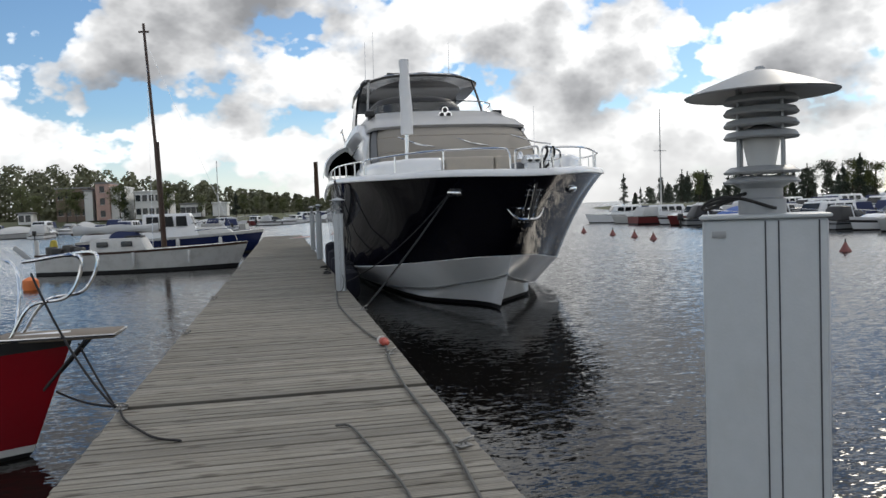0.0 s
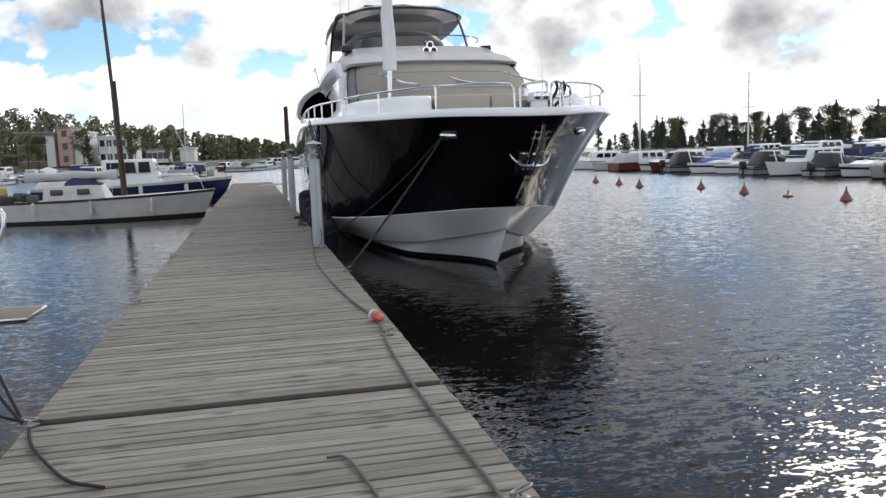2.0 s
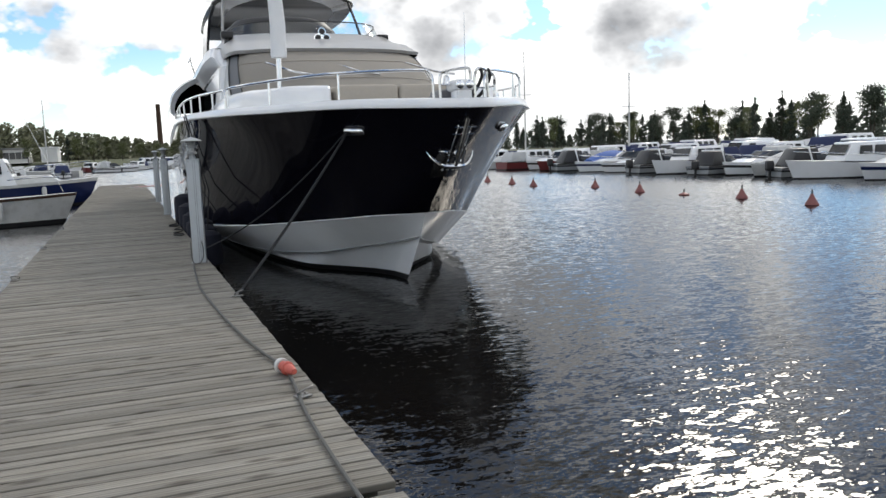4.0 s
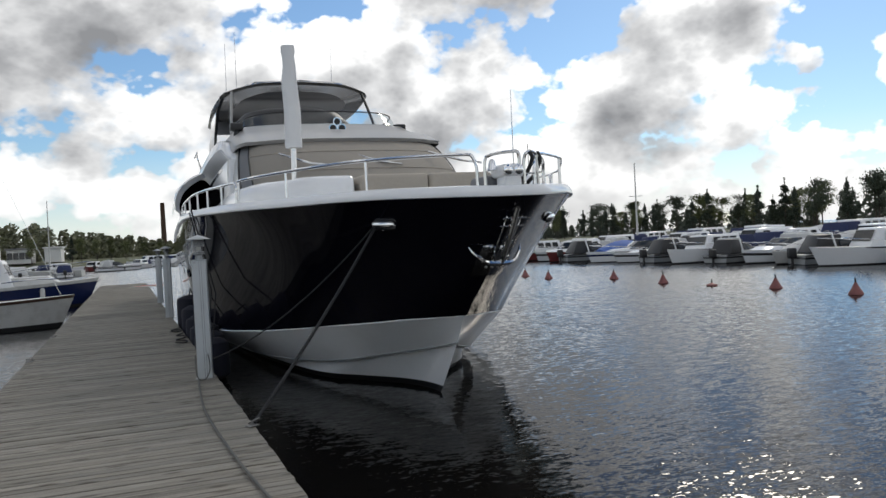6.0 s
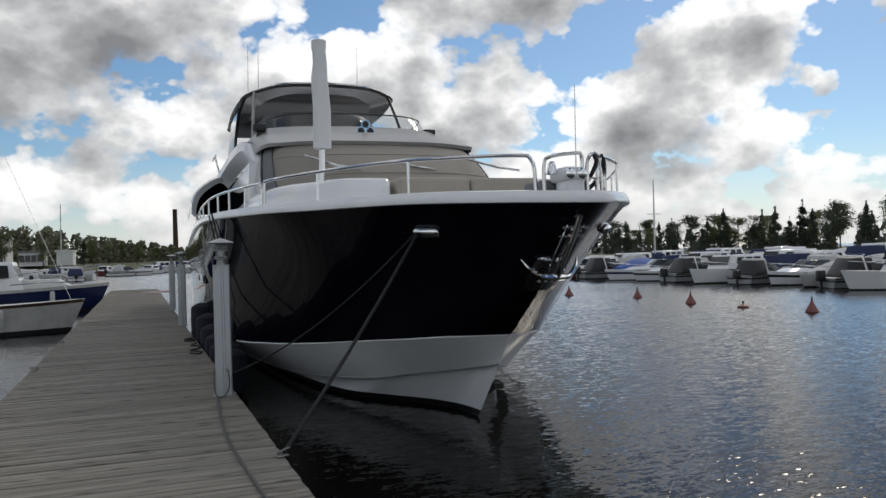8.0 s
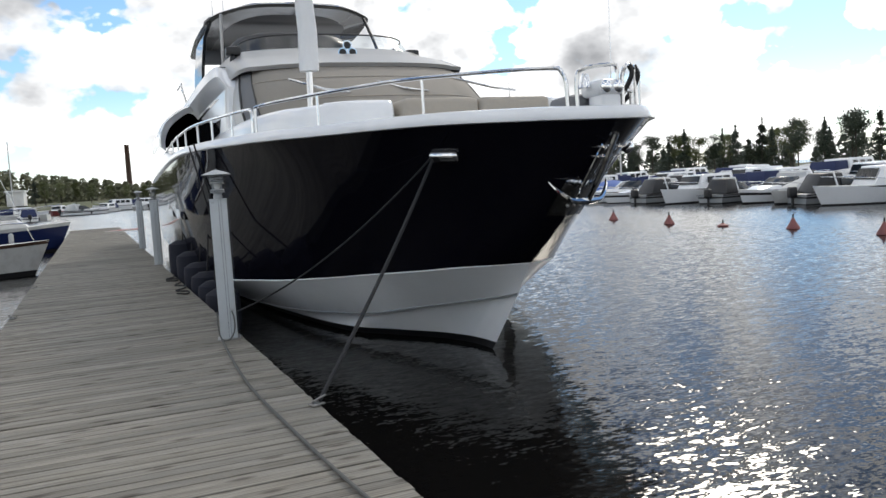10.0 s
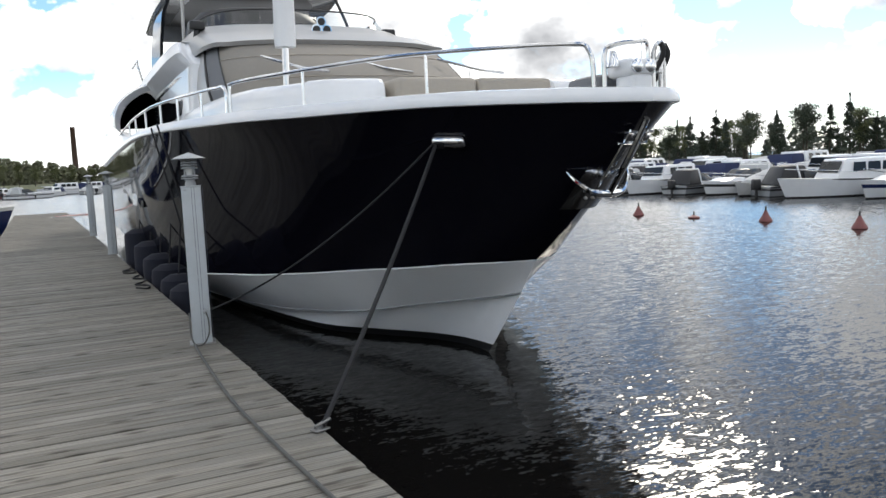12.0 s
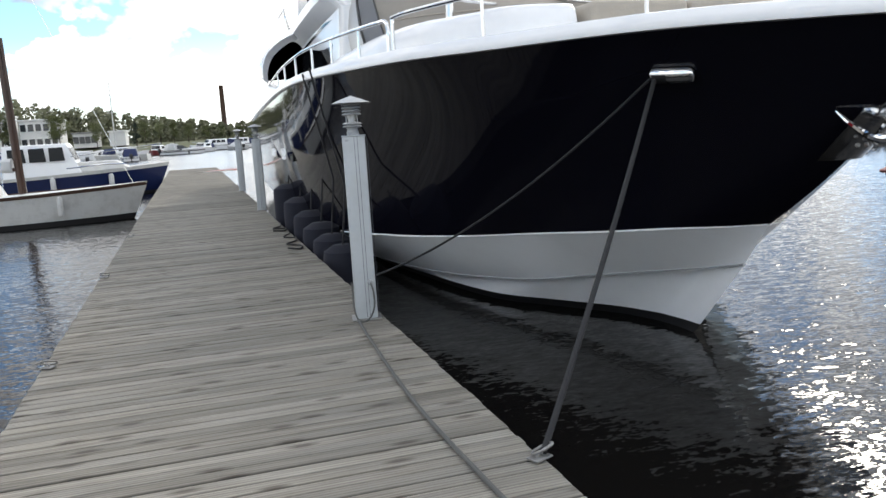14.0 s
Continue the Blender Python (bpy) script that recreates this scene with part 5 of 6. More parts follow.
# sailboat moored across the dock
def sailing_boat():
    L, B, fb = 7.6, 2.4, 0.80
    s = root("sailboat", "old white double-ended sailing boat with brown mast", "sailboat", (0, 0, 0))
    part("hull", hull_shell(L, B, fb, 0.25, 0.5, 0.45, stern=0.45, z0=0.16, z1=0.93), M["old_white"], s, "white painted hull")
    part("rub_strake", hull_shell(L, B + 0.03, fb, 0.25, 0.5, 0.45, stern=0.45, z0=0.90, z1=1.0), M["brown"], s, "dark varnished rubbing strake")
    part("boot_top", hull_shell(L, B, fb, 0.25, 0.5, 0.45, stern=0.45, z0=-1, z1=0.16), M["boot"], s, "black boot top")
    part("deck", deck_sheet(L, B, fb, 0.25, 0.45, 0.45), M["old_white"], s)
    cab = part("cabin", house(-1.75, 0.35, 1.5, fb, fb + 0.52, 0.25, 0.05), M["old_white"], s, "low white cabin")
    for x in (-1.25, -0.35):
        for sd in (-1, 1):
            part("port_light", boxed(x - 0.21, x + 0.21, sd * 0.73 - 0.02, sd * 0.73 + 0.02, fb + 0.2, fb + 0.4, 0.018, 3), M["window"], cab, "rounded cabin window")
    part("hatch", boxed(-0.5, 0.1, -0.35, 0.35, fb + 0.5, fb + 0.6, 0.03), M["black"], cab)
    part("mast", tubed([(0.85, 0, fb), (0.75, 0, 4.8), (0.55, 0, 9.55)], 0.085, 10, 0.05), M["brown"], s, "dark brown wooden mast")
    part("gaff_crutch", tubed([(0.93, 0, fb + 0.1), (0.85, 0, 5.0)], 0.045, 8), M["brown"], s)
    part("mast_cap", boxed(0.35, 0.75, -0.03, 0.03, 9.2, 9.27, 0.01), M["brown"], s)
    boom = part("boom", tubed([(0.8, 0, fb + 0.75), (-2.6, 0, fb + 0.72)], 0.05, 8), M["brown"], s)
    rows = []
    for i in range(14):
        u = i / 13
        rows.append([(0.7 - 3.2 * u, 0.16 * math.cos(a) * (1 + 0.25 * math.sin(11 * u)), fb + 0.86 + 0.17 * math.sin(a) * (1 + 0.2 * math.cos(13 * u))) for a in np.linspace(0, 2 * math.pi, 10, endpoint=False)])
    part("furled_sail", loft(bmesh.new(), rows, True, True), M["light_tarp"], s, "grey furled sail on the boom")
    part("sail_cover", tarp(1.0, 0.7, fb + 0.5, fb + 0.85, -1.1, 0.0), M["navy_canvas"], s, "dark canvas heap on the cabin")
    for i, x in enumerate((-1.9, 0.0, 2.0)):
        part("fender", lathed([(0, 0), (0.06, 0.01), (0.075, 0.06), (0.075, 0.42), (0.05, 0.5), (0, 0.52)], 12, (x, -B / 2 * (0.97, 1.0, 0.80)[i] - 0.04, 0.28)), M["old_white"], s, "white side fender")
    for k in range(5):
        x = -2.2 - 0.28 * k
        part("cockpit_gear", moved(boxed(-0.16, 0.16, -0.2, 0.2, 0, 0.28 + 0.05 * (k % 3), 0.06, 2), pose(x, -0.3 + 0.2 * (k % 3), fb - 0.05, 0, 0, 30 * k)), M["black"] if k % 2 else M["rope_grey"], s, "dark covered cockpit gear")
    part("bundle", lathed([(0, 0), (0.12, 0.02), (0.15, 0.2), (0.1, 0.42), (0, 0.45)], 12, (-3.3, 0.1, fb + 0.1)), M["yellow"], s, "yellow bundle")
    part("rudder", boxed(-3.98, -3.82, -0.03, 0.03, -0.4, 1.35, 0.02), M["old_white"], s, "white stern-hung rudder")
    part("tiller_board", moved(boxed(-0.1, 0.1, -0.02, 0.02, 0, 0.85, 0.02), pose(-4.1, 0, 0.55, 0, -48, 0)), M["light_tarp"], s, "grey steering vane board")
    rows = [(3.75, 0, fb + 1.1), (3.2, 0.5, fb + 0.75), (2.2, 0.75, fb + 0.6)]
    for sd in (-1, 1):
        part("pulpit_rail", tubed([(2.2, sd * 0.7, fb + 0.7), (3.1, sd * 0.45, fb + 0.75), (3.6, 0, fb + 0.72)], 0.015, 6), M["steel"], s)
        part("shroud", tubed([(0.7, sd * 1.05, fb), (0.6, 0, 8.3)], 0.008, 4), M["steel"], s)
    part("forestay", tubed([(3.7, 0, fb + 0.2), (0.58, 0, 8.9)], 0.008, 4), M["steel"], s)
    return s


sailing_boat().matrix_basis = pose(-5.9, 32.75, WATER, 0, 0, -4)


def pilot_boat():
    L, B, fb = 9.0, 2.9, 0.95
    s = root("pilothouse_boat", "dark blue motor boat with white pilothouse", "boat", (0, 0, 0))
    part("hull", hull_shell(L, B, fb, 0.3, z0=0.1, z1=0.9), M["boat_blue"], s, "dark blue hull")
    part("gunwale", hull_shell(L, B + 0.04, fb, 0.3, z0=0.88, z1=1.0), M["old_white"], s, "white gunwale")
    part("bottom", hull_shell(L, B, fb, 0.3, z0=-1, z1=0.1), M["boot"], s)
    part("deck", deck_sheet(L, B, fb, 0.3), M["old_white"], s)
    part("fore_cabin", house(0.9, 3.4, 1.7, fb + 0.1, fb + 0.5, 0.6, 0.0), M["old_white"], s, "low white fore cabin")
    h = part("pilothouse", house(-1.3, 1.55, 2.2, fb, fb + 1.3, 0.5, 0.05, 0.9), M["white"], s, "white pilothouse")
    for sd in (-1, 1):
        for k, (x0, x1) in enumerate(((-1.05, -0.42), (-0.3, 0.3), (0.42, 0.98))):
            bm = bmesh.new()
            pts = [(x0, sd * 1.05, fb + 0.62), (x1, sd * 1.02, fb + 0.62), (x1 - 0.05, sd * 1.0, fb + 1.15), (x0, sd * 1.02, fb + 1.15)]
            bm.faces.new([bm.verts.new(p) for p in pts])
            bmesh.ops.solidify(bm, geom=bm.faces[:], thickness=0.03)
            part("window", bm, M["window"], h, "dark pilothouse window")
    for y0, y1 in ((-0.82, -0.06), (0.06, 0.82)):
        bm = bmesh.new()
        bm.faces.new([bm.verts.new(p) for p in ((1.33, y0, fb + 0.62), (1.33, y1, fb + 0.62), (1.13, y1, fb + 1.13), (1.13, y0, fb + 1.13))])
        bmesh.ops.solidify(bm, geom=bm.faces[:], thickness=-0.03)
        part("windscreen", bm, M["window"], h, "raked front window")
    part("canvas", tarp(3.0, 2.2, fb + 0.05, fb + 0.7, -4.3, -1.3), M["light_tarp"], s, "grey canvas over the cockpit")
    part("bow_rail", tubed([tuple(p) for p in spline([(1.2, -1.1, fb + 0.75), (3.2, -0.8, fb + 0.95), (4.6, 0, fb + 1.05), (3.2, 0.8, fb + 0.95), (1.2, 1.1, fb + 0.75)], 24)], 0.02, 6), M["steel"], s)
    for x in (0.5, 2.6):
        part("fender", lathed([(0, 0), (0.08, 0.01), (0.1, 0.08), (0.1, 0.55), (0.06, 0.64), (0, 0.65)], 12, (x, -B / 2 * (1.0 if x < 1 else 0.75) - 0.06, 0.3)), M["old_white"], s)
    return s


pilot_boat().matrix_basis = pose(-6.55, 44.4, WATER, 0, 0, 2)


def red_boat():
    L, B, fb = 6.6, 2.3, 0.92
    s = root("red_sailboat_bow", "dark red boat with white deck moored bow to the dock", "boat", (0, 0, 0))
    part("hull", hull_shell(L, B, fb, 0.12, 0.4, 0.42, z0=0.1, z1=0.93, n=40), M["red"], s, "glossy dark red hull")
    part("waterline_stripe", hull_shell(L, B + 0.015, fb, 0.12, 0.4, 0.42, z0=0.04, z1=0.1, n=40), M["old_white"], s, "white waterline stripe")
    part("bottom", hull_shell(L, B, fb, 0.12, 0.4, 0.42, z0=-1, z1=0.04, n=40), M["boot"], s)
    part("toe_rail", hull_shell(L, B + 0.03, fb, 0.12, 0.4, 0.42, z0=0.92, z1=1.02, n=40), M["black"], s, "dark toe rail")
    part("deck", deck_sheet(L, B, fb, 0.12, 0.42, drop=0.0), M["white"], s, "white deck")
    part("coach_roof", house(-1.9, 1.7, 1.5, fb + 0.05, fb + 0.5, 0.8, 0.1), M["white"], s)
    # bow platform with its struts
    zb = fb * 1.12 + 0.02
    part("bow_platform", boxed(2.95, 3.95, -0.22, 0.22, zb - 0.03, zb + 0.015, 0.012), M["teak"], s, "grey teak bow platform")
    part("platform_edge", tubed([(2.95, -0.23, zb), (3.96, -0.23, zb), (3.96, 0.23, zb), (2.95, 0.23, zb)], 0.014, 6), M["steel"], s)
    for sd in (-1, 1):
        part("strut", tubed([(3.72, sd * 0.16, zb - 0.02), (3.28, sd * 0.03, 0.55)], 0.014, 6), M["black"], s)
        part("pulpit_hoop", tubed([tuple(p) for p in spline([(3.1, sd * 0.15, zb), (3.3, sd * 0.2, zb + 0.28), (3.62, sd * 0.26, zb + 0.36), (3.72, sd * 0.28, zb + 0.68), (3.3, sd * 0.36, zb + 0.66)], 26)], 0.016, 8), M["steel"], s, "stainless pulpit hoop")
        part("pulpit_rail", tubed([tuple(p) for p in spline([(3.0, sd * 0.3, zb), (3.02, sd * 0.4, zb + 0.4), (2.9, sd * 0.5, zb + 0.64), (2.4, sd * 0.72, zb + 0.64), (1.2, sd * 1.0, zb + 0.6)], 30)], 0.016, 8), M["steel"], s, "stainless pulpit rail")
    return s


red_boat().matrix_basis = pose(-5.35, 7.4, WATER, 0, 0, 0)
for a, b, sg in (((-1.72, 7.3, 0.42), (-1.27, 6.5, 0.03), 0.02), ((-1.95, 7.4, 0.0), (-1.27, 6.5, 0.03), 0.03), ((-2.05, 7.25, 1.05), (-1.27, 6.48, 0.03), 0.12)):
    rope_between("mooring_line", a, b, 0.010, sg, "thin dark mooring line from the red boat to a dock ring")
part_can = root("orange_float", "small orange plastic float on the water", "float", (-7.9, 26.0, WATER))
part("body", lathed([(0, -0.1), (0.2, -0.05), (0.24, 0.1), (0.22, 0.3), (0.1, 0.38), (0, 0.4)], 16, (-7.9, 26.0, WATER)), M["orange"], part_can)


# ---- mooring buoys ----
def buoy(x, y, flat=False, size=1.0):
    b = root("mooring_buoy", "flat faded red mooring buoy" if flat else "conical faded red mooring buoy floating on the water", "buoy", (x, y, WATER), "row of mooring buoys")
    if flat:
        prof = [(0, -0.1), (0.15, -0.06), (0.24, 0.03), (0.22, 0.08), (0.10, 0.12), (0.05, 0.15), (0, 0.15)]
    else:
        prof = [(0, -0.1), (0.18, -0.06), (0.25, 0.02), (0.24, 0.06), (0.14, 0.22), (0.06, 0.38), (0.05, 0.42), (0, 0.42)]
    part("cone", lathed([(r * size, z * size) for r, z in prof], 18, (x, y, WATER)), M["buoy"], b)
    top = (0.14 if flat else 0.41) * size
    part("stem", tubed([(x, y, WATER + top), (x, y, WATER + top + 0.16 * size)], 0.03 * size, 8), M["boot"], b, "dark stem with an eye")
    return b


for bx_, by_, fl in ((18.6, 50.0, False), (18.4, 44.6, False), (18.1, 40.8, False), (17.7, 37.6, False), (18.9, 34.0, False), (18.2, 29.6, False), (18.2, 26.9, True), (18.4, 24.2, False), (17.9, 20.8, False), (17.4, 17.2, False)):
    buoy(bx_, by_, fl, 0.78)


# ---- trees ----
def tree(kind, h, seed):
    rnd = random.Random(seed)
    t = root("tree", {"spruce": "dark pointed spruce tree", "pine": "dark round-topped pine tree", "birch": "green leafy birch tree"}[kind], "tree", (0, 0, 0), "shore trees")
    trunk_pts = [(0.05 * h * 0.2 * math.sin(k), 0.03 * h * 0.2 * math.cos(k * 1.7), h * 0.95 * k / 6) for k in range(7)]
    bm = tubed(trunk_pts, 0.022 * h, 8, 0.004 * h)
    limbs = []
    for k in range(16 if kind != "spruce" else 26):
        f = rnd.uniform(0.30 if kind != "spruce" else 0.10, 0.95)
        a = rnd.uniform(0, 2 * math.pi)
        reach = {"spruce": 0.22 * (1.05 - f), "pine": 0.24 * math.sin(math.pi * min(1, (f - 0.2) * 1.1)) + 0.03, "birch": 0.23 * math.sin(math.pi * (f - 0.1)) + 0.03}[kind] * h * rnd.uniform(0.65, 1.2)
        z = h * 0.95 * f
        up = {"spruce": -0.10, "pine": 0.25, "birch": 0.5}[kind] * reach
        end = (reach * math.cos(a), reach * math.sin(a), z + up)
        tube(bm, [(0, 0, z), (end[0] * 0.5, end[1] * 0.5, z + up * 0.7), end], 0.006 * h, 4, 0.001 * h)
        limbs.append(((0, 0, z), end))
    part("trunk", bm, M["bark"], t, "dark trunk and limbs")
    bm = bmesh.new()
    leaf = 0.019 * h
    for (a, b) in limbs:
        reach = math.dist(a, b)
        n = int(170 if kind != "spruce" else 110)
        for _ in range(n):
            f = rnd.uniform(0.15, 1.08)
            spread = (0.075 if kind != "spruce" else 0.035) * h * (1.0 if kind != "spruce" else 0.6 + 0.8 * (1 - a[2] / h))
            c = Vector((a[i] + (b[i] - a[i]) * f + rnd.gauss(0, spread) * (0.55 if i == 2 else 1) for i in range(3)))
            if c.z > h:
                c.z = h - rnd.uniform(0, 0.1) * h
            d = Vector((rnd.gauss(0, 1), rnd.gauss(0, 1), rnd.gauss(0, 0.6))).normalized()
            e = d.orthogonal().normalized()
            s = leaf * rnd.uniform(0.5, 1.3)
            v = [bm.verts.new(c + d * s), bm.verts.new(c + e * s * 0.6), bm.verts.new(c - d * s), bm.verts.new(c - e * s * 0.6 + Vector((0, 0, s * 0.3)))]
            bm.faces.new(v)
    if kind == "spruce":
        for _ in range(140):
            f = rnd.uniform(0.82, 1.0)
            c = Vector((rnd.gauss(0, 0.012 * h), rnd.gauss(0, 0.012 * h), h * f))
            d = Vector((rnd.gauss(0, 0.5), rnd.gauss(0, 0.5), 1)).normalized()
            e = d.orthogonal().normalized()
            s = leaf * 0.7
            bm.faces.new([bm.verts.new(c + d * s), bm.verts.new(c + e * s * 0.5), bm.verts.new(c - d * s), bm.verts.new(c - e * s * 0.5)])
    part("crown", bm, M[{"spruce": "needle", "pine": "pine", "birch": "leaf"}[kind]], t, "uneven crown of small clumps", angle=180)
    return t


TREES = {}
for kind in ("spruce", "pine", "birch"):
    TREES[kind] = [tree(kind, 10.0, s + len(kind) * 10) for s in range(2)]
tree_used = set()


def plant(kind, x, y, z, h):
    k = random.randrange(2)
    ob = TREES[kind][k]
    wide = h / 10 * random.uniform(0.72, 0.98)
    m = pose(x, y, z, 0, 0, random.uniform(0, 360)) @ Matrix.Diagonal((wide, wide, h / 10, 1))
    if (kind, k) not in tree_used:
        tree_used.add((kind, k))
        ob.matrix_basis = m
        return ob
    base = ob.matrix_basis.copy()
    ob.matrix_basis = Matrix.Identity(4)
    c = copy_thing(ob, m)
    ob.matrix_basis = base
    return c


# east spit: single trees with gaps between them
for kind, y, h in (("pine", 206, 9.6), ("pine", 194, 9.0), ("spruce", 183, 9.4), ("spruce", 178, 8.6), ("pine", 170, 8.4), ("birch", 164, 8.0), ("spruce", 160, 8.2),
                   ("pine", 151, 7.6), ("pine", 147, 8.0), ("pine", 136, 6.6), ("spruce", 124, 5.4), ("birch", 119, 7.2), ("spruce", 117, 6.6), ("pine", 113, 8.2), ("birch", 110.5, 6.6),
                   ("spruce", 106, 7.6), ("birch", 104, 6.4), ("pine", 101, 7.8), ("spruce", 99, 8.8), ("spruce", 96, 7.0), ("birch", 93, 6.6), ("pine", 90, 8.0), ("spruce", 87, 7.6),
                   ("pine", 84, 8.6), ("spruce", 80, 8.4), ("birch", 77, 7.2), ("pine", 74, 8.8), ("pine", 69, 7.6), ("spruce", 65, 8.8), ("birch", 60, 8.0), ("pine", 55, 8.6), ("spruce", 50, 8.0)):
    kind = "spruce" if kind == "pine" and int(y) % 3 else kind
    plant(kind, 90 + random.uniform(-3, 4), y, 0.2, h * 0.9)
for k in range(75):
    y = 42 + 2.25 * k + random.uniform(-1.2, 1.2)
    plant(random.choice(("spruce", "spruce", "spruce", "pine", "birch")), 95 + random.uniform(-3, 8), y, 0.2, random.uniform(4.2, 7.6))
# north shore: taller trees among the houses
for kind, x, y, h in (("birch", -63, 200, 9), ("birch", -58.5, 197, 6.5), ("birch", -52.2, 196, 8.2), ("birch", -49.8, 195, 7.2), ("birch", -40.6, 196, 8.2), ("spruce", -39.7, 197, 7.8), ("birch", -29.6, 196, 7.2),
                      ("birch", -31.0, 198, 7.6), ("birch", -22.3, 196, 5.6), ("spruce", -14.6, 199, 5.6), ("birch", -12.6, 198, 5.2), ("birch", -9.5, 199, 4.8), ("birch", -6.6, 199, 4.6), ("birch", -3.6, 202, 4.2),
                      ("birch", 0.5, 204, 3.8), ("birch", 4, 206, 3.6), ("birch", 8, 208, 3.4), ("birch", 12, 211, 3.4), ("birch", 16, 214, 3.2), ("birch", 20, 218, 3.4), ("birch", -72, 199, 10), ("birch", -80, 200, 10), ("birch", -90, 200, 11)):
    plant(kind, x, y, 1.2, h)


def far_wood(name, spots, label, size, mat="far_wood", seed=3):
    """Woods too far to count: clumps over a band of ground."""
    rnd = random.Random(seed)
    bm = bmesh.new()
    for x, y, z, h in spots:
        for _ in range(190):
            a = rnd.uniform(0, 2 * math.pi)
            f = rnd.random() ** 1.2
            r = h * 0.36 * math.sqrt(1.05 - f) * rnd.uniform(0.3, 1)
            c = Vector((x + r * math.cos(a), y + r * math.sin(a), z + h * f))
            d = Vector((rnd.gauss(0, 1), rnd.gauss(0, 1), rnd.gauss(0, 0.7))).normalized()
            e = d.orthogonal().normalized()
            s = size * rnd.uniform(0.5, 1.3)
            bm.faces.new([bm.verts.new(c + d * s), bm.verts.new(c + e * s), bm.verts.new(c - d * s), bm.verts.new(c - e * s)])
    return thing(name, bm, M[mat], label, "woods", kind="stuff", angle=180)


rnd_w = random.Random(11)
spots = []
for k in range(250):
    x = -170 + k * 0.8 + rnd_w.uniform(-1, 1)
    y = 240 + rnd_w.uniform(-8, 25)
    top = max(5.0, 15.5 + (x + 62) * -0.155) if x < 30 else 5
    spots.append((x, y, 1.0, max(4.0, min(top, 17)) * rnd_w.uniform(0.8, 1.08)))
far_wood("far_woods", spots, "dense mixed woods on the hill behind the far shore", 0.5)
spots = [(24 + k * 1.6 + rnd_w.uniform(-1, 1), 300 + k * 2.4, 0.5, rnd_w.uniform(3.5, 6)) for k in range(70)]
far_wood("far_woods_east", spots, "thin line of distant woods across the bay", 0.55, seed=5)
spots = [(112 + rnd_w.uniform(-10, 14), 20 + k * 2.2, 0.4, rnd_w.uniform(3.0, 5.2)) for k in range(100)]
far_wood("far_scrub", spots, "low scrub on the wooded spit", 0.38, "pine", seed=8)


# ---- buildings on the far shore ----
def building(name, label, x0, x1, y, depth, z0, z1, wall, cols, storeys, roof="grey_roof", pitch=0.0):
    b = root(name, label, "building", ((x0 + x1) / 2, y, z0))
    part("wall", boxed(x0, x1, y, y + depth, z0, z1), M[wall], b)
    part("roof", boxed(x0 - 0.3, x1 + 0.3, y - 0.3, y + depth + 0.3, z1, z1 + 0.35 + pitch, 0.05), M[roof], b)
    for r in range(storeys):
        for c in range(cols):
            wx = x0 + (x1 - x0) * (c + 0.5) / cols
            wz = z0 + (z1 - z0) * (r + 0.55) / storeys
            w = part("window", boxed(wx - 0.55, wx + 0.55, y - 0.06, y + 0.1, wz - 0.75, wz + 0.75), M["window"], b)
            part("sill", boxed(wx - 0.65, wx + 0.65, y - 0.14, y + 0.0, wz - 0.85, wz - 0.76), M["render_white"], w)
    return b


building("brick_house", "brown brick warehouse with rows of windows", -56.8, -49.5, 205, 14, 1.5, 9.3, "brick", 4, 2)
building("plaster_house", "pale plastered house end", -50.2, -48.4, 204, 10, 1.5, 8.6, "render_white", 0, 0)
building("pink_house", "pink rendered tall house", -47.6, -44.6, 204, 10, 1.5, 10.3, "pink", 1, 3)
building("white_tower", "tall white rendered block without windows", -44.4, -41.0, 205, 10, 1.5, 9.2, "render_white", 0, 0, "render_white")
building("white_block", "long white rendered building", -38.9, -31.2, 205, 12, 1.5, 8.0, "render_white", 5, 2, "render_white")
building("white_shed", "low white shed with a flat roof", -28.3, -23.4, 205, 8, 1.5, 4.6, "render_white", 4, 1)
building("white_shed", "low white hall beside the shore", -20.8, -17.4, 206, 8, 1.5, 4.6, "render_white", 0, 0, "render_white")
building("small_hut", "small white hut by the water", -62, -59.2, 194, 4, 1.2, 3.6, "render_white", 2, 1)
chim = root("chimney", "tall dark brick factory chimney", "chimney", (9.6, 400, 0))
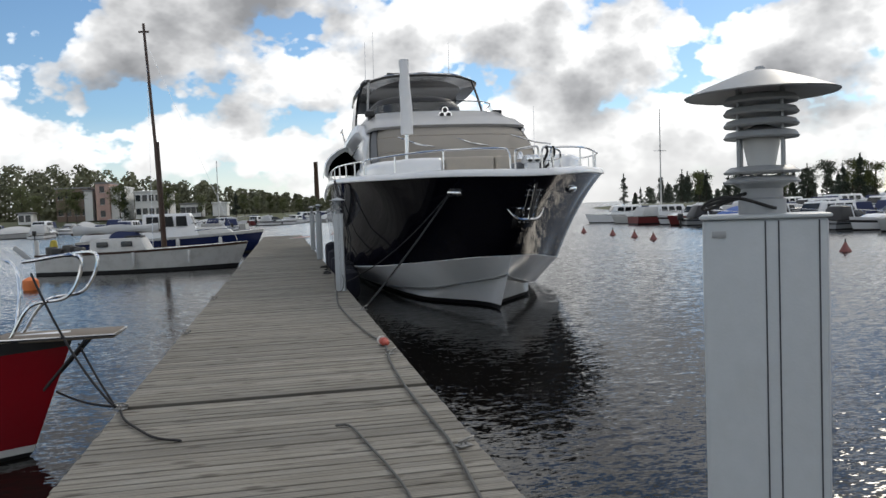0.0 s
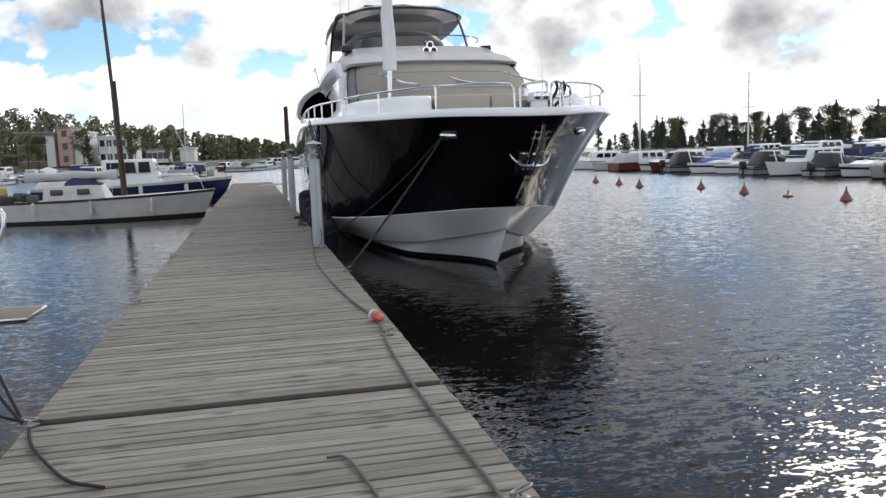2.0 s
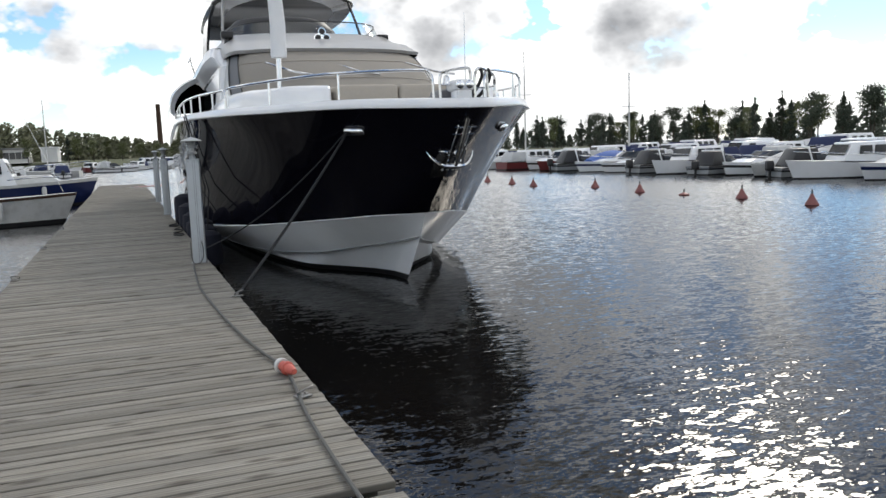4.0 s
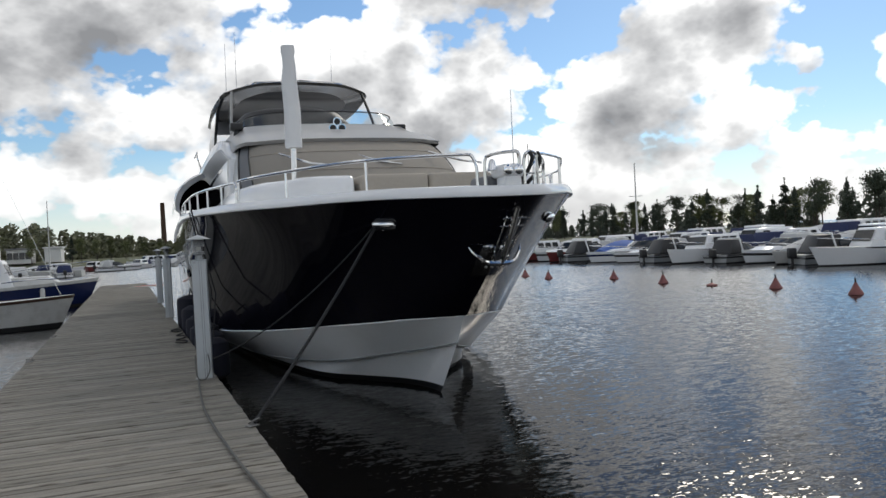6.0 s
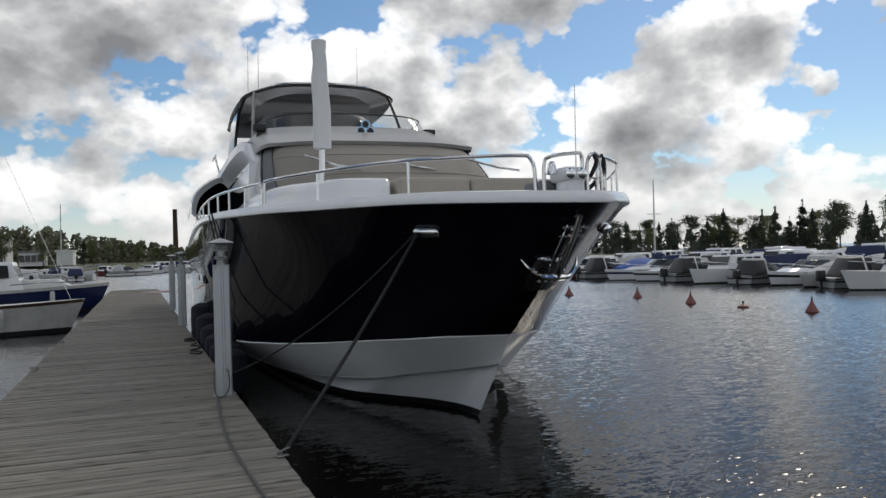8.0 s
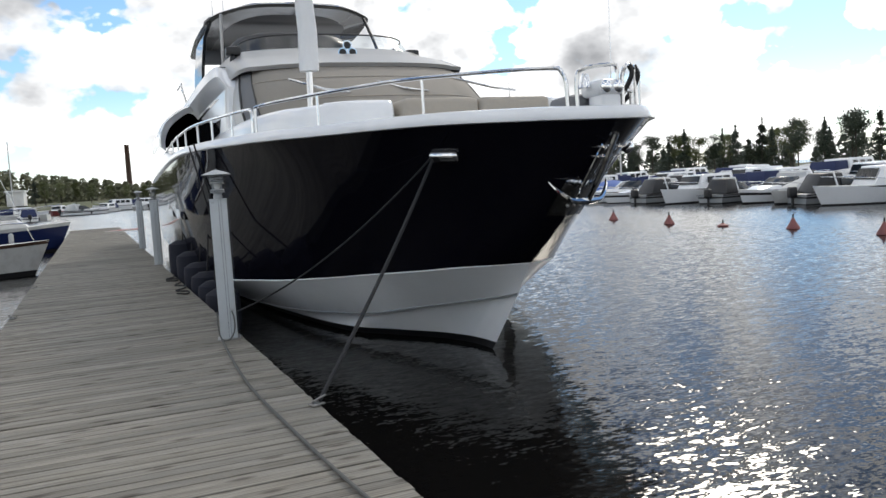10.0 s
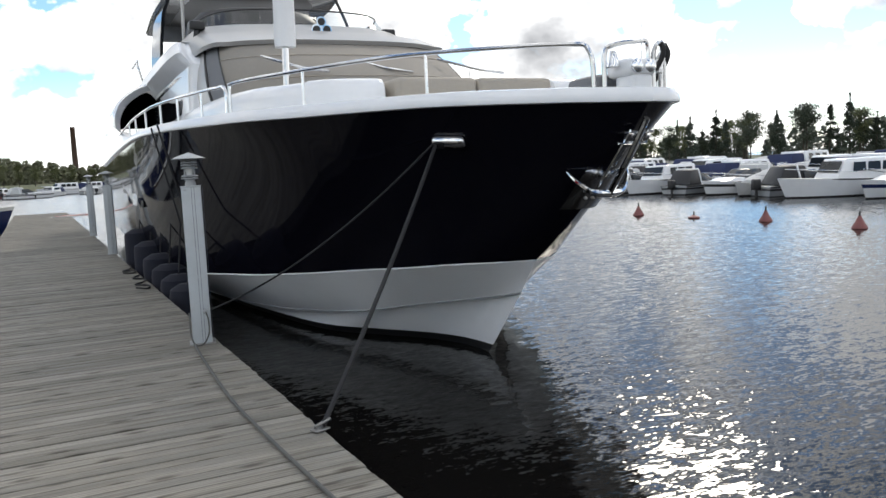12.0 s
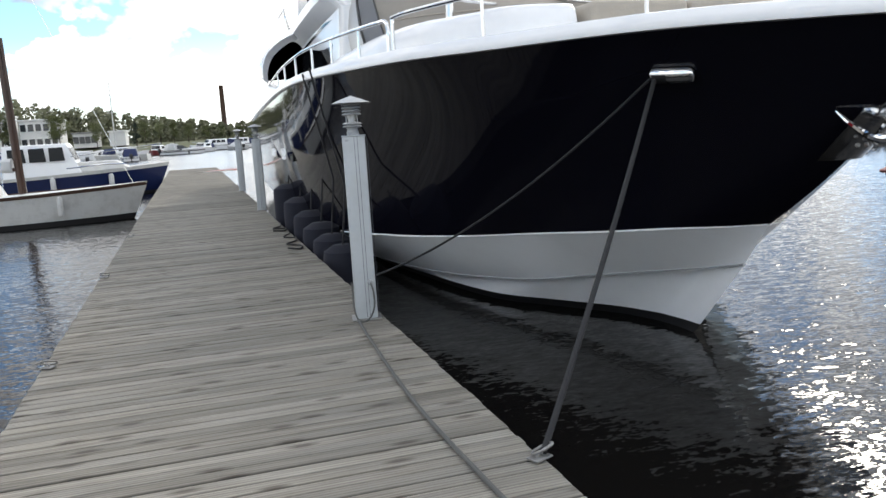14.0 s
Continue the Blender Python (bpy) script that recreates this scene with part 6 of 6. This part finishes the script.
part("shaft", lathed([(0, 0), (1.35, 0), (1.0, 26.2), (1.05, 26.3), (0.8, 26.3), (0, 26.2)], 20, (9.6, 400, 0)), M["brown"], chim)
for mx, my, mh in ((36.5, 76, 10.6), (-11.2, 120, 9.5), (42.0, 66, 7.5)):
    mm = root("yacht_mast", "bare mast of a far sailing boat", "mast", (mx, my, WATER))
    part("pole", tubed([(mx, my, WATER), (mx + 0.05, my, mh)], 0.09, 8, 0.05), M["old_white"], mm)
    part("spreader", tubed([(mx - 0.7, my, mh * 0.6), (mx + 0.7, my, mh * 0.6)], 0.03, 5), M["old_white"], mm)
    part("hull", moved(hull_shell(8.0, 2.5, 0.8, z0=-0.5, z1=1), pose(mx, my, WATER, 0, 0, 170)), M["old_white"], mm)
    part("deck", moved(deck_sheet(8.0, 2.5, 0.8), pose(mx, my, WATER, 0, 0, 170)), M["old_white"], mm)

# ---- dock planking, board by board ----
board_meshes = []
for k in range(4):
    bm = boxed(-1.225, 1.225, -PITCH / 2 + 0.005, PITCH / 2 - 0.005, -0.036, 0.0, 0.005, 1)
    me = to_mesh("board", bm, M["wood"], 30)
    board_meshes.append(me)
rest = bmesh.new()
y, count = DOCK_START, 0
inv = world_of(DOCK).inverted()
while y < DOCK_END:
    gap = abs(y - DOCK_JOINT) < PITCH * 0.35
    if not gap:
        cxm = (dock_left(y) + dock_right(y)) / 2 + random.uniform(-0.006, 0.006)
        m = pose(cxm, y + random.uniform(-0.0015, 0.0015), random.uniform(-0.003, 0.003), 0, random.uniform(-0.05, 0.05), 1.06 + random.uniform(-0.06, 0.06))
        if y < 24.3:
            ob = new("board", board_meshes[count % 4])
            ob.parent, ob.matrix_parent_inverse, ob.matrix_basis = DOCK, inv, m
        else:
            b2 = boxed(-1.225, 1.225, -PITCH / 2 + 0.004, PITCH / 2 - 0.004, -0.036, 0.0)
            b2.transform(m)
            me = bpy.data.meshes.new("tmp")
            b2.to_mesh(me)
            b2.free()
            rest.from_mesh(me)
            bpy.data.meshes.remove(me)
        count += 1
    y += PITCH
tagged(part("far_boards", rest, M["wood"], DOCK, "far planks of the dock"), kind="stuff")
